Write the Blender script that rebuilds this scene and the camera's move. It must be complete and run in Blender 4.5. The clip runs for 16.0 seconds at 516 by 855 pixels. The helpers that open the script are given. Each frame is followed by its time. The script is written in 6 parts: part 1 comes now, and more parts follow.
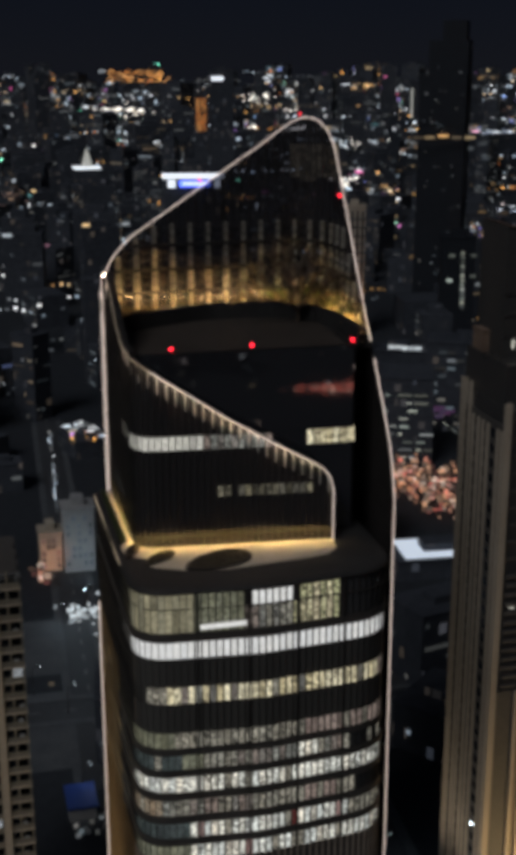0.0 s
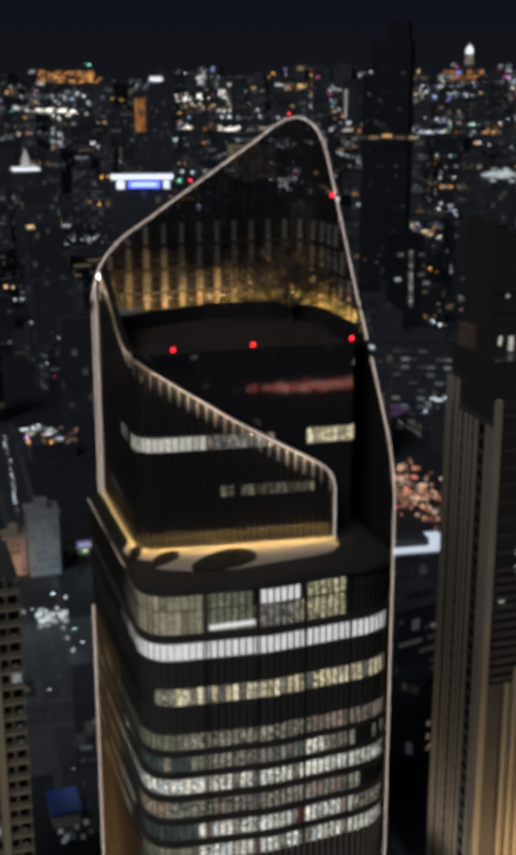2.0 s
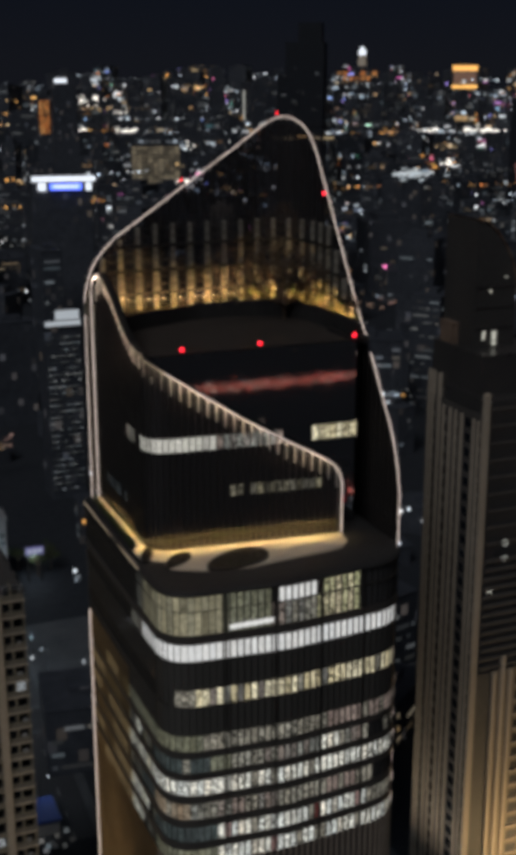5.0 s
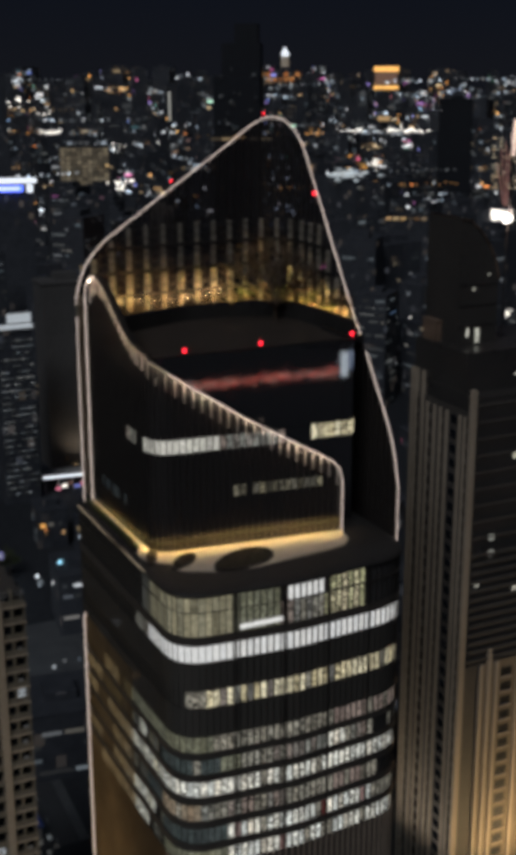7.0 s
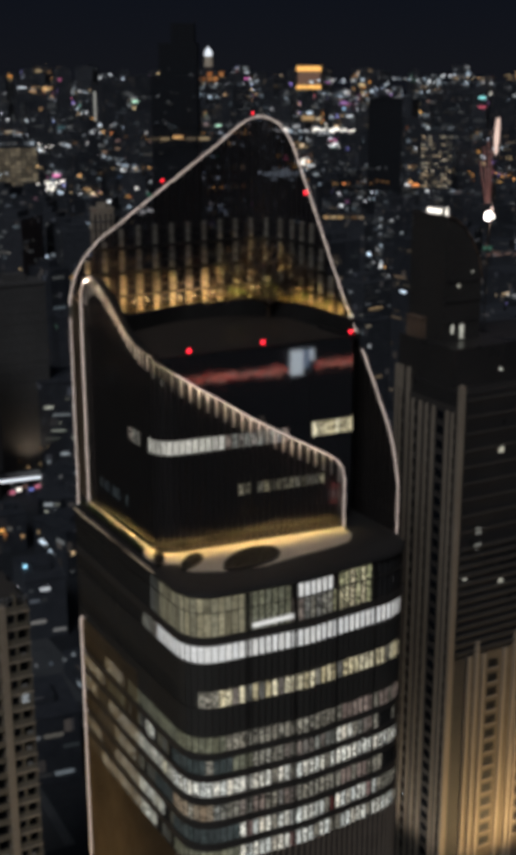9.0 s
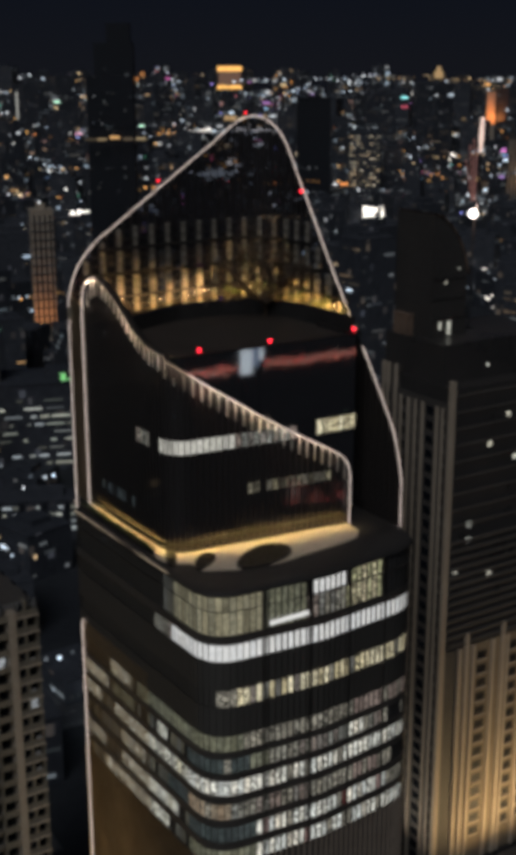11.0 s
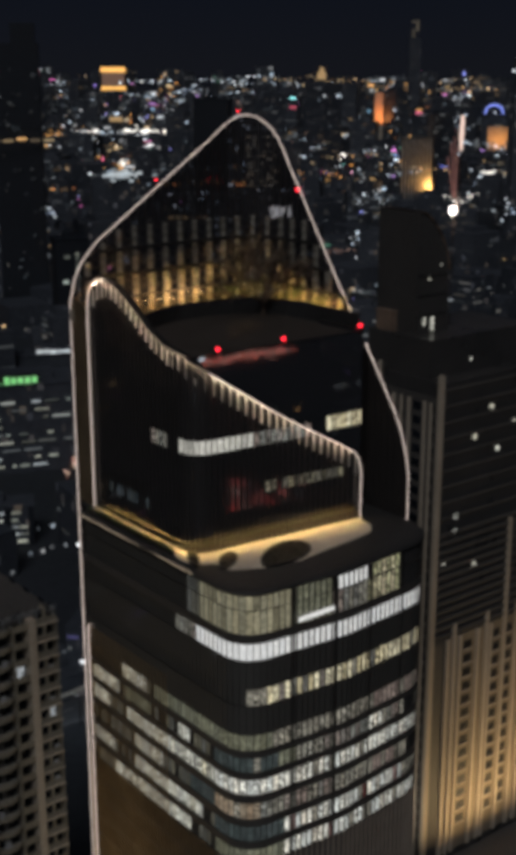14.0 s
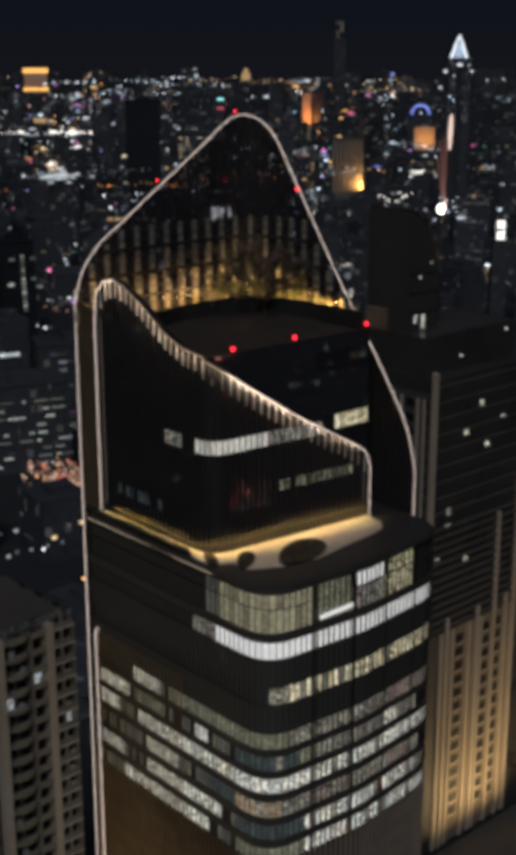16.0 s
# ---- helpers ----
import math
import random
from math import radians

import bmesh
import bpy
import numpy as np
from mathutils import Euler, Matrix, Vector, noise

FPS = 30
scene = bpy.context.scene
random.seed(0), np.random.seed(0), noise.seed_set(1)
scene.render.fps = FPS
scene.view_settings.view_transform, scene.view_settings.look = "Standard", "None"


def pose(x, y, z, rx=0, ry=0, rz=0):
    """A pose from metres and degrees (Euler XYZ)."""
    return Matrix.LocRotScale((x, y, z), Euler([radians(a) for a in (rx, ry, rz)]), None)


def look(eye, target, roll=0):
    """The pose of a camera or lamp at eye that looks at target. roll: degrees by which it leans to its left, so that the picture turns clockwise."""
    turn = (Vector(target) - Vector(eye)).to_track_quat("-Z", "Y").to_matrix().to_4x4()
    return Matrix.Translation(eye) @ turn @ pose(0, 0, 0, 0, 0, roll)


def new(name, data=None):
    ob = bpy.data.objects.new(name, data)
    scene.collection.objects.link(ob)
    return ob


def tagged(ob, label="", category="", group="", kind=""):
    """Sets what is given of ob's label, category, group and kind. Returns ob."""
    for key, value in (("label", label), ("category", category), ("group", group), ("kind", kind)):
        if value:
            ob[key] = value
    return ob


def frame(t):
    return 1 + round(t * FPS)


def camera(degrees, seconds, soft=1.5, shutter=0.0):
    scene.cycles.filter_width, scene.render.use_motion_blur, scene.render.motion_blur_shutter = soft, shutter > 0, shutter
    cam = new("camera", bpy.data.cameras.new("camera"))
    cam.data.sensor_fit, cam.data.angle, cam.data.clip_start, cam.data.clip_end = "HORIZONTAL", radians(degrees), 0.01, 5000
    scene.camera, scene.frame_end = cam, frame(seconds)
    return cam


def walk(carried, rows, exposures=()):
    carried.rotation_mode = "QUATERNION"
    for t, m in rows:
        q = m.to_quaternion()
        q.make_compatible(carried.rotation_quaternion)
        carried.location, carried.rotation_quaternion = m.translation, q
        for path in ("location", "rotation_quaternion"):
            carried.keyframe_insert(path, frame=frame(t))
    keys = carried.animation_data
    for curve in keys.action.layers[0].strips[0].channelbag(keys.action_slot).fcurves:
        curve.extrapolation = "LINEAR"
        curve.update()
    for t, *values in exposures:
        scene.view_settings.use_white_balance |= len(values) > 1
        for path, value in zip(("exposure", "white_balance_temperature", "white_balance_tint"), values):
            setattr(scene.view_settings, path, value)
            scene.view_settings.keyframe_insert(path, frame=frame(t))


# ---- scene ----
# Plan units are turned into metres by U: one storey of the office tower is 4.0 m.
U = 1.1
cam = camera(23.4, 16.0, soft=7.6)
METRES, EYE, TILT, LEAN, TURN = 92.0 * U, 160.0 * U, -1.2, -0.1, -14.0
ROWS = [
    (0.0, 0.0, 0.0, 0.0, -0.04, -15.22, 0.15),
    (0.5, -0.0265, -0.0003, -0.0003, -0.85, -15.21, 0.17),
    (1.0, -0.0533, -0.0008, 0.0, -1.62, -15.22, 0.18),
    (1.5, -0.0799, -0.0004, -0.0007, -2.39, -15.2, 0.18),
    (2.0, -0.1066, 0.0003, -0.0009, -3.19, -15.2, 0.2),
    (2.5, -0.1342, 0.0016, -0.0015, -4.01, -15.19, 0.22),
    (3.0, -0.1627, 0.0041, -0.0022, -4.82, -15.18, 0.23),
    (3.5, -0.1914, 0.0063, -0.0035, -5.6, -15.16, 0.25),
    (6.0, -0.3399, 0.0193, -0.0042, -9.86, -15.13, 0.36),
    (6.5, -0.3696, 0.0238, -0.0045, -10.76, -15.11, 0.38),
    (7.0, -0.3997, 0.0288, -0.004, -11.67, -15.13, 0.4),
    (7.5, -0.429, 0.0338, -0.0046, -12.53, -15.11, 0.41),
    (8.0, -0.4591, 0.04, -0.004, -13.42, -15.14, 0.44),
    (8.5, -0.49, 0.0467, -0.0044, -14.34, -15.13, 0.45),
    (9.0, -0.5201, 0.0534, -0.0033, -15.23, -15.17, 0.5),
    (11.5, -0.6834, 0.0979, -0.0034, -19.83, -15.2, 0.57),
    (12.0, -0.7153, 0.1096, -0.0037, -20.74, -15.21, 0.58),
    (12.5, -0.7471, 0.1207, -0.0038, -21.63, -15.21, 0.59),
    (13.0, -0.7778, 0.1331, -0.0045, -22.5, -15.21, 0.6),
    (13.5, -0.8097, 0.1451, -0.0038, -23.39, -15.23, 0.62),
    (14.0, -0.841, 0.1582, -0.0046, -24.29, -15.21, 0.64),
    (14.5, -0.8725, 0.1719, -0.0045, -25.17, -15.21, 0.65),
    (15.0, -0.9029, 0.1855, -0.0047, -26.02, -15.21, 0.67),
    (15.5, -0.9349, 0.1999, -0.0046, -26.93, -15.22, 0.69),
    (16.0, -0.9658, 0.2159, -0.0049, -27.82, -15.21, 0.7),
]
walk(cam, [(t, pose(0, 0, EYE, TILT, LEAN, TURN) @ pose(METRES * x, METRES * y, METRES * z, 90 + pitch, roll, yaw)) for t, x, y, z, yaw, pitch, roll in ROWS])

# ---- night sky, fill light, exposure ----
world = bpy.data.worlds.new("night_sky")
scene.world = world
world.use_nodes = True
wn, wl = world.node_tree.nodes, world.node_tree.links
wcoord = wn.new("ShaderNodeTexCoord")
wsep = wn.new("ShaderNodeSeparateXYZ")
wl.new(wcoord.outputs["Generated"], wsep.inputs[0])
wramp = wn.new("ShaderNodeValToRGB")
wl.new(wsep.outputs["Z"], wramp.inputs[0])
wramp.color_ramp.elements[0].position = 0.0
wramp.color_ramp.elements[0].color = (0.0066, 0.0074, 0.0105, 1)
wramp.color_ramp.elements[1].position = 0.07
wramp.color_ramp.elements[1].color = (0.0042, 0.0058, 0.0105, 1)
wl.new(wramp.outputs[0], wn["Background"].inputs["Color"])
wn["Background"].inputs["Strength"].default_value = 1.0
# weak sun lamp added to lift dark surfaces, standing in for city glow
fill_sun = new("fill_sun", bpy.data.lights.new("fill_sun", "SUN"))
fill_sun.data.energy, fill_sun.data.angle, fill_sun.data.color = 0.75, radians(25), (0.9, 0.93, 1.0)
fill_sun.matrix_world = look((0, 0, 0), (0.5, 0.5, -0.72))
scene.view_settings.exposure = 0.0

# ---- materials ----
MATS = {}


def nodes_of(name):
    m = bpy.data.materials.new(name)
    m.use_nodes = True
    MATS[name] = m
    return m, m.node_tree.nodes, m.node_tree.links, m.node_tree.nodes["Principled BSDF"]


def surface(name, a, b, rough=0.6, metal=0.0, scale=0.4, fine=6.0, bump=0.05, ior=1.45):
    """A weathered surface: two scales of noise between colours a and b, with fine relief."""
    m, n, l, bsdf = nodes_of(name)
    geo = n.new("ShaderNodeNewGeometry")
    big, small = n.new("ShaderNodeTexNoise"), n.new("ShaderNodeTexNoise")
    big.inputs["Scale"].default_value, small.inputs["Scale"].default_value = scale, fine
    big.inputs["Detail"].default_value = small.inputs["Detail"].default_value = 3
    l.new(geo.outputs["Position"], big.inputs["Vector"])
    l.new(geo.outputs["Position"], small.inputs["Vector"])
    add = n.new("ShaderNodeMath")
    add.operation = "MULTIPLY_ADD"
    add.inputs[1].default_value, add.inputs[2].default_value = 0.5, 0.0
    l.new(small.outputs["Fac"], add.inputs[0])
    half = n.new("ShaderNodeMath")
    half.operation = "MULTIPLY_ADD"
    half.inputs[1].default_value = 0.5
    l.new(big.outputs["Fac"], half.inputs[0])
    l.new(add.outputs[0], half.inputs[2])
    ramp = n.new("ShaderNodeValToRGB")
    ramp.color_ramp.elements[0].position, ramp.color_ramp.elements[1].position = 0.3, 0.7
    ramp.color_ramp.elements[0].color, ramp.color_ramp.elements[1].color = (*a, 1), (*b, 1)
    l.new(half.outputs[0], ramp.inputs[0])
    l.new(ramp.outputs[0], bsdf.inputs["Base Color"])
    rr = n.new("ShaderNodeMapRange")
    rr.inputs["To Min"].default_value, rr.inputs["To Max"].default_value = max(rough - 0.12, 0.02), min(rough + 0.12, 1)
    l.new(big.outputs["Fac"], rr.inputs["Value"])
    l.new(rr.outputs[0], bsdf.inputs["Roughness"])
    bsdf.inputs["Metallic"].default_value, bsdf.inputs["IOR"].default_value = metal, ior
    if bump:
        bp = n.new("ShaderNodeBump")
        bp.inputs["Strength"].default_value, bp.inputs["Distance"].default_value = bump, 0.1
        l.new(small.outputs["Fac"], bp.inputs["Height"])
        l.new(bp.outputs[0], bsdf.inputs["Normal"])
    return m


def glass(name, tint=(0.055, 0.053, 0.052), rough=0.04, ior=1.7, wobble=0.02):
    """Dark coated curtain-wall glass, each pane a little out of plane."""
    m, n, l, bsdf = nodes_of(name)
    geo = n.new("ShaderNodeNewGeometry")
    ns = n.new("ShaderNodeTexNoise")
    ns.inputs["Scale"].default_value = 0.35
    l.new(geo.outputs["Position"], ns.inputs["Vector"])
    bp = n.new("ShaderNodeBump")
    bp.inputs["Strength"].default_value, bp.inputs["Distance"].default_value = 0.35, wobble
    l.new(ns.outputs["Fac"], bp.inputs["Height"])
    l.new(bp.outputs[0], bsdf.inputs["Normal"])
    bsdf.inputs["Base Color"].default_value = (*tint, 1)
    bsdf.inputs["Roughness"].default_value, bsdf.inputs["IOR"].default_value = rough, ior
    return m


def lamp_paint(name, color, strength, sampled=True):
    """A thing that gives off light evenly."""
    m, n, l, bsdf = nodes_of(name)
    bsdf.inputs["Base Color"].default_value = (0.3, 0.3, 0.3, 1)
    bsdf.inputs["Emission Color"].default_value = (*color, 1)
    bsdf.inputs["Emission Strength"].default_value = strength
    if not sampled:
        m.cycles.emission_sampling = "NONE"
    return m


def lit_window(name, colors, strength, low=0.3, high=1.0, clutter=0.6, scale=1.3, islands=False):
    """A window with the lit room behind it: furniture, blinds and lamps as uneven light, under a glossy pane."""
    m, n, l, bsdf = nodes_of(name)
    geo = n.new("ShaderNodeNewGeometry")
    if islands:
        rnd = geo.outputs["Random Per Island"]
    else:
        rnd = n.new("ShaderNodeObjectInfo").outputs["Random"]
    ramp = n.new("ShaderNodeValToRGB")
    els = ramp.color_ramp.elements
    while len(els) < len(colors):
        els.new(0.5)
    for i, c in enumerate(colors):
        els[i].position, els[i].color = i / max(len(colors) - 1, 1), (*c, 1)
    jog = n.new("ShaderNodeMath")
    jog.operation = "MULTIPLY"
    jog.inputs[1].default_value = 7.31
    l.new(rnd, jog.inputs[0])
    fr = n.new("ShaderNodeMath")
    fr.operation = "FRACT"
    l.new(jog.outputs[0], fr.inputs[0])
    l.new(fr.outputs[0], ramp.inputs[0])
    # furniture, screens and blinds: small blocks, and rooms that are brighter or darker
    div = n.new("ShaderNodeVectorMath")
    div.operation = "DIVIDE"
    div.inputs[1].default_value = [c * 1.5 / scale for c in (0.36, 0.36, 0.3)]
    l.new(geo.outputs["Position"], div.inputs[0])
    flo = n.new("ShaderNodeVectorMath")
    flo.operation = "FLOOR"
    l.new(div.outputs[0], flo.inputs[0])
    wn1 = n.new("ShaderNodeTexWhiteNoise")
    l.new(flo.outputs[0], wn1.inputs["Vector"])
    soft = n.new("ShaderNodeTexNoise")
    soft.inputs["Scale"].default_value, soft.inputs["Detail"].default_value, soft.inputs["Roughness"].default_value = 1.5, 4, 0.68
    l.new(geo.outputs["Position"], soft.inputs["Vector"])
    mad = n.new("ShaderNodeMath")
    mad.operation = "MULTIPLY_ADD"
    mad.inputs[1].default_value = 0.3
    l.new(wn1.outputs["Value"], mad.inputs[0])
    half = n.new("ShaderNodeMath")
    half.operation = "MULTIPLY"
    half.inputs[1].default_value = 0.7
    l.new(soft.outputs["Fac"], half.inputs[0])
    l.new(half.outputs[0], mad.inputs[2])
    total = mad.outputs[0]
    mr = n.new("ShaderNodeMapRange")
    mr.inputs["From Min"].default_value, mr.inputs["From Max"].default_value = 0.34, 0.66
    mr.inputs["To Min"].default_value, mr.inputs["To Max"].default_value = 1.0 - clutter, 1.0 + clutter * 0.55
    l.new(total, mr.inputs["Value"])
    sharp = n.new("ShaderNodeMath")
    sharp.operation = "POWER"
    sharp.inputs[1].default_value = 1.0 + 0.4 * clutter
    l.new(mr.outputs[0], sharp.inputs[0])
    lev = n.new("ShaderNodeMapRange")
    lev.inputs["To Min"].default_value, lev.inputs["To Max"].default_value = low * strength, high * strength
    l.new(rnd, lev.inputs["Value"])
    mul = n.new("ShaderNodeMath")
    mul.operation = "MULTIPLY"
    l.new(sharp.outputs[0], mul.inputs[0])
    l.new(lev.outputs[0], mul.inputs[1])
    l.new(ramp.outputs[0], bsdf.inputs["Emission Color"])
    l.new(mul.outputs[0], bsdf.inputs["Emission Strength"])
    bsdf.inputs["Base Color"].default_value = (0.01, 0.01, 0.012, 1)
    bsdf.inputs["Roughness"].default_value = 0.06
    m.cycles.emission_sampling = "NONE"
    return m


def city_lights(name, colors, strength, power=3.0, floor=0.06):
    """Many small lamps, windows and glowing wall panels, each with its own colour and brightness."""
    m, n, l, bsdf = nodes_of(name)
    geo = n.new("ShaderNodeNewGeometry")
    rnd = geo.outputs["Random Per Island"]
    ramp = n.new("ShaderNodeValToRGB")
    els = ramp.color_ramp.elements
    ramp.color_ramp.interpolation = "LINEAR"
    while len(els) < len(colors):
        els.new(0.5)
    for i, c in enumerate(colors):
        els[i].position, els[i].color = i / max(len(colors) - 1, 1), (*c, 1)
    jog = n.new("ShaderNodeMath")
    jog.operation = "MULTIPLY"
    jog.inputs[1].default_value = 13.7
    fr = n.new("ShaderNodeMath")
    fr.operation = "FRACT"
    l.new(rnd, jog.inputs[0])
    l.new(jog.outputs[0], fr.inputs[0])
    l.new(fr.outputs[0], ramp.inputs[0])
    pw = n.new("ShaderNodeMath")
    pw.operation = "POWER"
    pw.inputs[1].default_value = power
    l.new(rnd, pw.inputs[0])
    mr = n.new("ShaderNodeMapRange")
    mr.inputs["To Min"].default_value, mr.inputs["To Max"].default_value = floor * strength, strength
    l.new(pw.outputs[0], mr.inputs["Value"])
    l.new(ramp.outputs[0], bsdf.inputs["Emission Color"])
    l.new(mr.outputs[0], bsdf.inputs["Emission Strength"])
    bsdf.inputs["Base Color"].default_value = (0.05, 0.05, 0.05, 1)
    m.cycles.emission_sampling = "NONE"
    return m


surface("asphalt", (0.012, 0.015, 0.020), (0.032, 0.036, 0.042), 0.8, scale=0.01, fine=0.3, bump=0)
surface("city_concrete", (0.026, 0.031, 0.040), (0.066, 0.072, 0.085), 0.8, scale=0.015, fine=0.3, bump=0)


def add_rooms(m, cell=(2.6, 2.6, 3.4), share=0.10, strength=0.09):
    """Small lit rooms scattered over the walls of far blocks, in storeys and bays."""
    n, l = m.node_tree.nodes, m.node_tree.links
    bsdf = n["Principled BSDF"]
    geo = n.new("ShaderNodeNewGeometry")
    div = n.new("ShaderNodeVectorMath")
    div.operation = "DIVIDE"
    div.inputs[1].default_value = cell
    l.new(geo.outputs["Position"], div.inputs[0])
    flo = n.new("ShaderNodeVectorMath")
    flo.operation = "FLOOR"
    l.new(div.outputs[0], flo.inputs[0])
    wn1 = n.new("ShaderNodeTexWhiteNoise")
    l.new(flo.outputs[0], wn1.inputs["Vector"])
    on = n.new("ShaderNodeMapRange")
    on.inputs["From Min"].default_value, on.inputs["From Max"].default_value = 1.0 - share, 1.0
    on.inputs["To Max"].default_value = strength
    l.new(wn1.outputs["Value"], on.inputs["Value"])
    sepn = n.new("ShaderNodeSeparateXYZ")
    l.new(geo.outputs["Normal"], sepn.inputs[0])
    up = n.new("ShaderNodeMath")
    up.operation = "LESS_THAN"
    up.inputs[1].default_value = 0.5
    l.new(sepn.outputs["Z"], up.inputs[0])
    mul = n.new("ShaderNodeMath")
    mul.operation = "MULTIPLY"
    l.new(on.outputs[0], mul.inputs[0])
    l.new(up.outputs[0], mul.inputs[1])
    ramp = n.new("ShaderNodeValToRGB")
    ramp.color_ramp.elements[0].color, ramp.color_ramp.elements[1].color = (0.45, 0.65, 1.0, 1), (1.0, 0.75, 0.5, 1)
    l.new(wn1.outputs["Color"], ramp.inputs[0])
    l.new(ramp.outputs[0], bsdf.inputs["Emission Color"])
    l.new(mul.outputs[0], bsdf.inputs["Emission Strength"])
    m.cycles.emission_sampling = "NONE"


add_rooms(MATS["city_concrete"], share=0.05, strength=0.06)
surface("tower_spandrel", (0.055, 0.05, 0.044), (0.095, 0.086, 0.075), 0.35, scale=0.15, fine=2.0, bump=0.02)
surface("dark_metal", (0.04, 0.037, 0.034), (0.08, 0.074, 0.066), 0.4, metal=0.6, scale=0.3, fine=4.0, bump=0.03)
surface("champagne_metal", (0.22, 0.16, 0.09), (0.36, 0.27, 0.16), 0.38, metal=0.7, scale=0.3, fine=3.0, bump=0.03)
surface("pale_deck", (0.42, 0.36, 0.27), (0.60, 0.53, 0.42), 0.6, scale=0.35, fine=3.0, bump=0.04)
surface("dark_roof", (0.017, 0.016, 0.015), (0.034, 0.032, 0.03), 0.7, scale=0.2, fine=2.0, bump=0.05)
surface("roof_paving", (0.032, 0.024, 0.018), (0.065, 0.05, 0.04), 0.75, scale=0.3, fine=3.0, bump=0.05)
surface("bronze_fin", (0.22, 0.20, 0.16), (0.50, 0.46, 0.38), 0.5, metal=0.2, scale=0.8, fine=4.0, bump=0.03)
surface("dark_render", (0.05, 0.046, 0.042), (0.10, 0.09, 0.08), 0.7, scale=0.1, fine=1.5, bump=0.05)
surface("fin_aluminium", (0.55, 0.51, 0.46), (0.72, 0.68, 0.62), 0.45, metal=0.3, scale=0.5, fine=5.0, bump=0.02)
surface("cap_render", (0.03, 0.028, 0.026), (0.055, 0.05, 0.045), 0.85, scale=0.15, fine=1.5, bump=0.05)
surface("beige_render", (0.34, 0.28, 0.21), (0.48, 0.41, 0.32), 0.75, scale=0.08, fine=1.5, bump=0.05)
surface("grey_render", (0.25, 0.25, 0.25), (0.40, 0.39, 0.37), 0.75, scale=0.08, fine=1.5, bump=0.05)
surface("balcony_render", (0.15, 0.13, 0.095), (0.26, 0.225, 0.165), 0.75, scale=0.12, fine=1.5, bump=0.05)
surface("soil", (0.03, 0.025, 0.02), (0.07, 0.055, 0.04), 0.95, scale=0.8, fine=6.0, bump=0.1)
surface("leaves", (0.035, 0.05, 0.015), (0.10, 0.12, 0.04), 0.6, scale=0.8, fine=5.0, bump=0)
surface("dry_leaves", (0.03, 0.026, 0.012), (0.07, 0.06, 0.03), 0.8, scale=0.8, fine=5.0, bump=0)
surface("tan_stone", (0.15, 0.118, 0.08), (0.25, 0.20, 0.14), 0.8, scale=0.12, fine=1.5, bump=0.05)
surface("dark_glazing", (0.03, 0.029, 0.029), (0.06, 0.056, 0.052), 0.3, scale=0.1, fine=1.5, bump=0.02)
surface("brown_metal", (0.16, 0.11, 0.08), (0.30, 0.21, 0.15), 0.55, metal=0.2, scale=0.3, fine=2.0, bump=0.05)
surface("fin_grey", (0.34, 0.27, 0.21), (0.46, 0.38, 0.30), 0.5, metal=0.3, scale=0.3, fine=3.0, bump=0.02)
surface("bark", (0.06, 0.045, 0.03), (0.14, 0.10, 0.07), 0.85, scale=1.0, fine=8.0, bump=0.1)
glass("curtain_glass", (0.068, 0.066, 0.064))
glass("shell_glass", (0.034, 0.031, 0.03), 0.05, 1.6, 0.008)
glass("spandrel_glass", (0.085, 0.08, 0.07), 0.08, 1.6)
glass("screen_glass", (0.034, 0.030, 0.028), 0.12, 1.6, 0.01)


def see_through(name, share):
    """Lets part of the light pass straight through a tinted pane."""
    m = MATS[name]
    n, l = m.node_tree.nodes, m.node_tree.links
    clear, mix = n.new("ShaderNodeBsdfTransparent"), n.new("ShaderNodeMixShader")
    clear.inputs["Color"].default_value = (0.9, 0.92, 1.0, 1)
    mix.inputs[0].default_value = share
    l.new(n["Principled BSDF"].outputs[0], mix.inputs[1])
    l.new(clear.outputs[0], mix.inputs[2])
    l.new(mix.outputs[0], n["Material Output"].inputs["Surface"])


see_through("screen_glass", 0.38)
glass("shell_dark", (0.034, 0.030, 0.028), 0.12, 1.6, 0.01)
glass("inner_glass", (0.028, 0.028, 0.031), 0.03, 2.0, 0.002)
glass("facade_window", (0.012, 0.012, 0.013), 0.55, 1.4)
glass("room_glass", (0.012, 0.014, 0.018), 0.1, 1.5)
lamp_paint("led_strip", (1.0, 0.81, 0.72), 1.0)
lamp_paint("led_under", (1.0, 0.76, 0.58), 75.0)
lamp_paint("led_edge_soft", (1.0, 0.76, 0.5), 0.45)
lamp_paint("led_faint", (1.0, 0.76, 0.5), 0.22)
lamp_paint("led_gold", (1.0, 0.66, 0.25), 82.0)
lamp_paint("uplight_gold", (1.0, 0.6, 0.25), 330.0)
lamp_paint("lamp_lens", (1.0, 0.7, 0.4), 0.8)
lamp_paint("red_beacon", (1.0, 0.01, 0.03), 3.2)
lit_window("pane_white", [(1.0, 0.99, 0.96), (0.97, 0.98, 0.98)], 0.74, 0.85, 1.0, 0.12)
lit_window("pane_office", [(1.0, 0.96, 0.82), (0.93, 0.97, 0.92), (1.0, 0.92, 0.76)], 0.76, 0.65, 1.0, 0.8, 1.5)
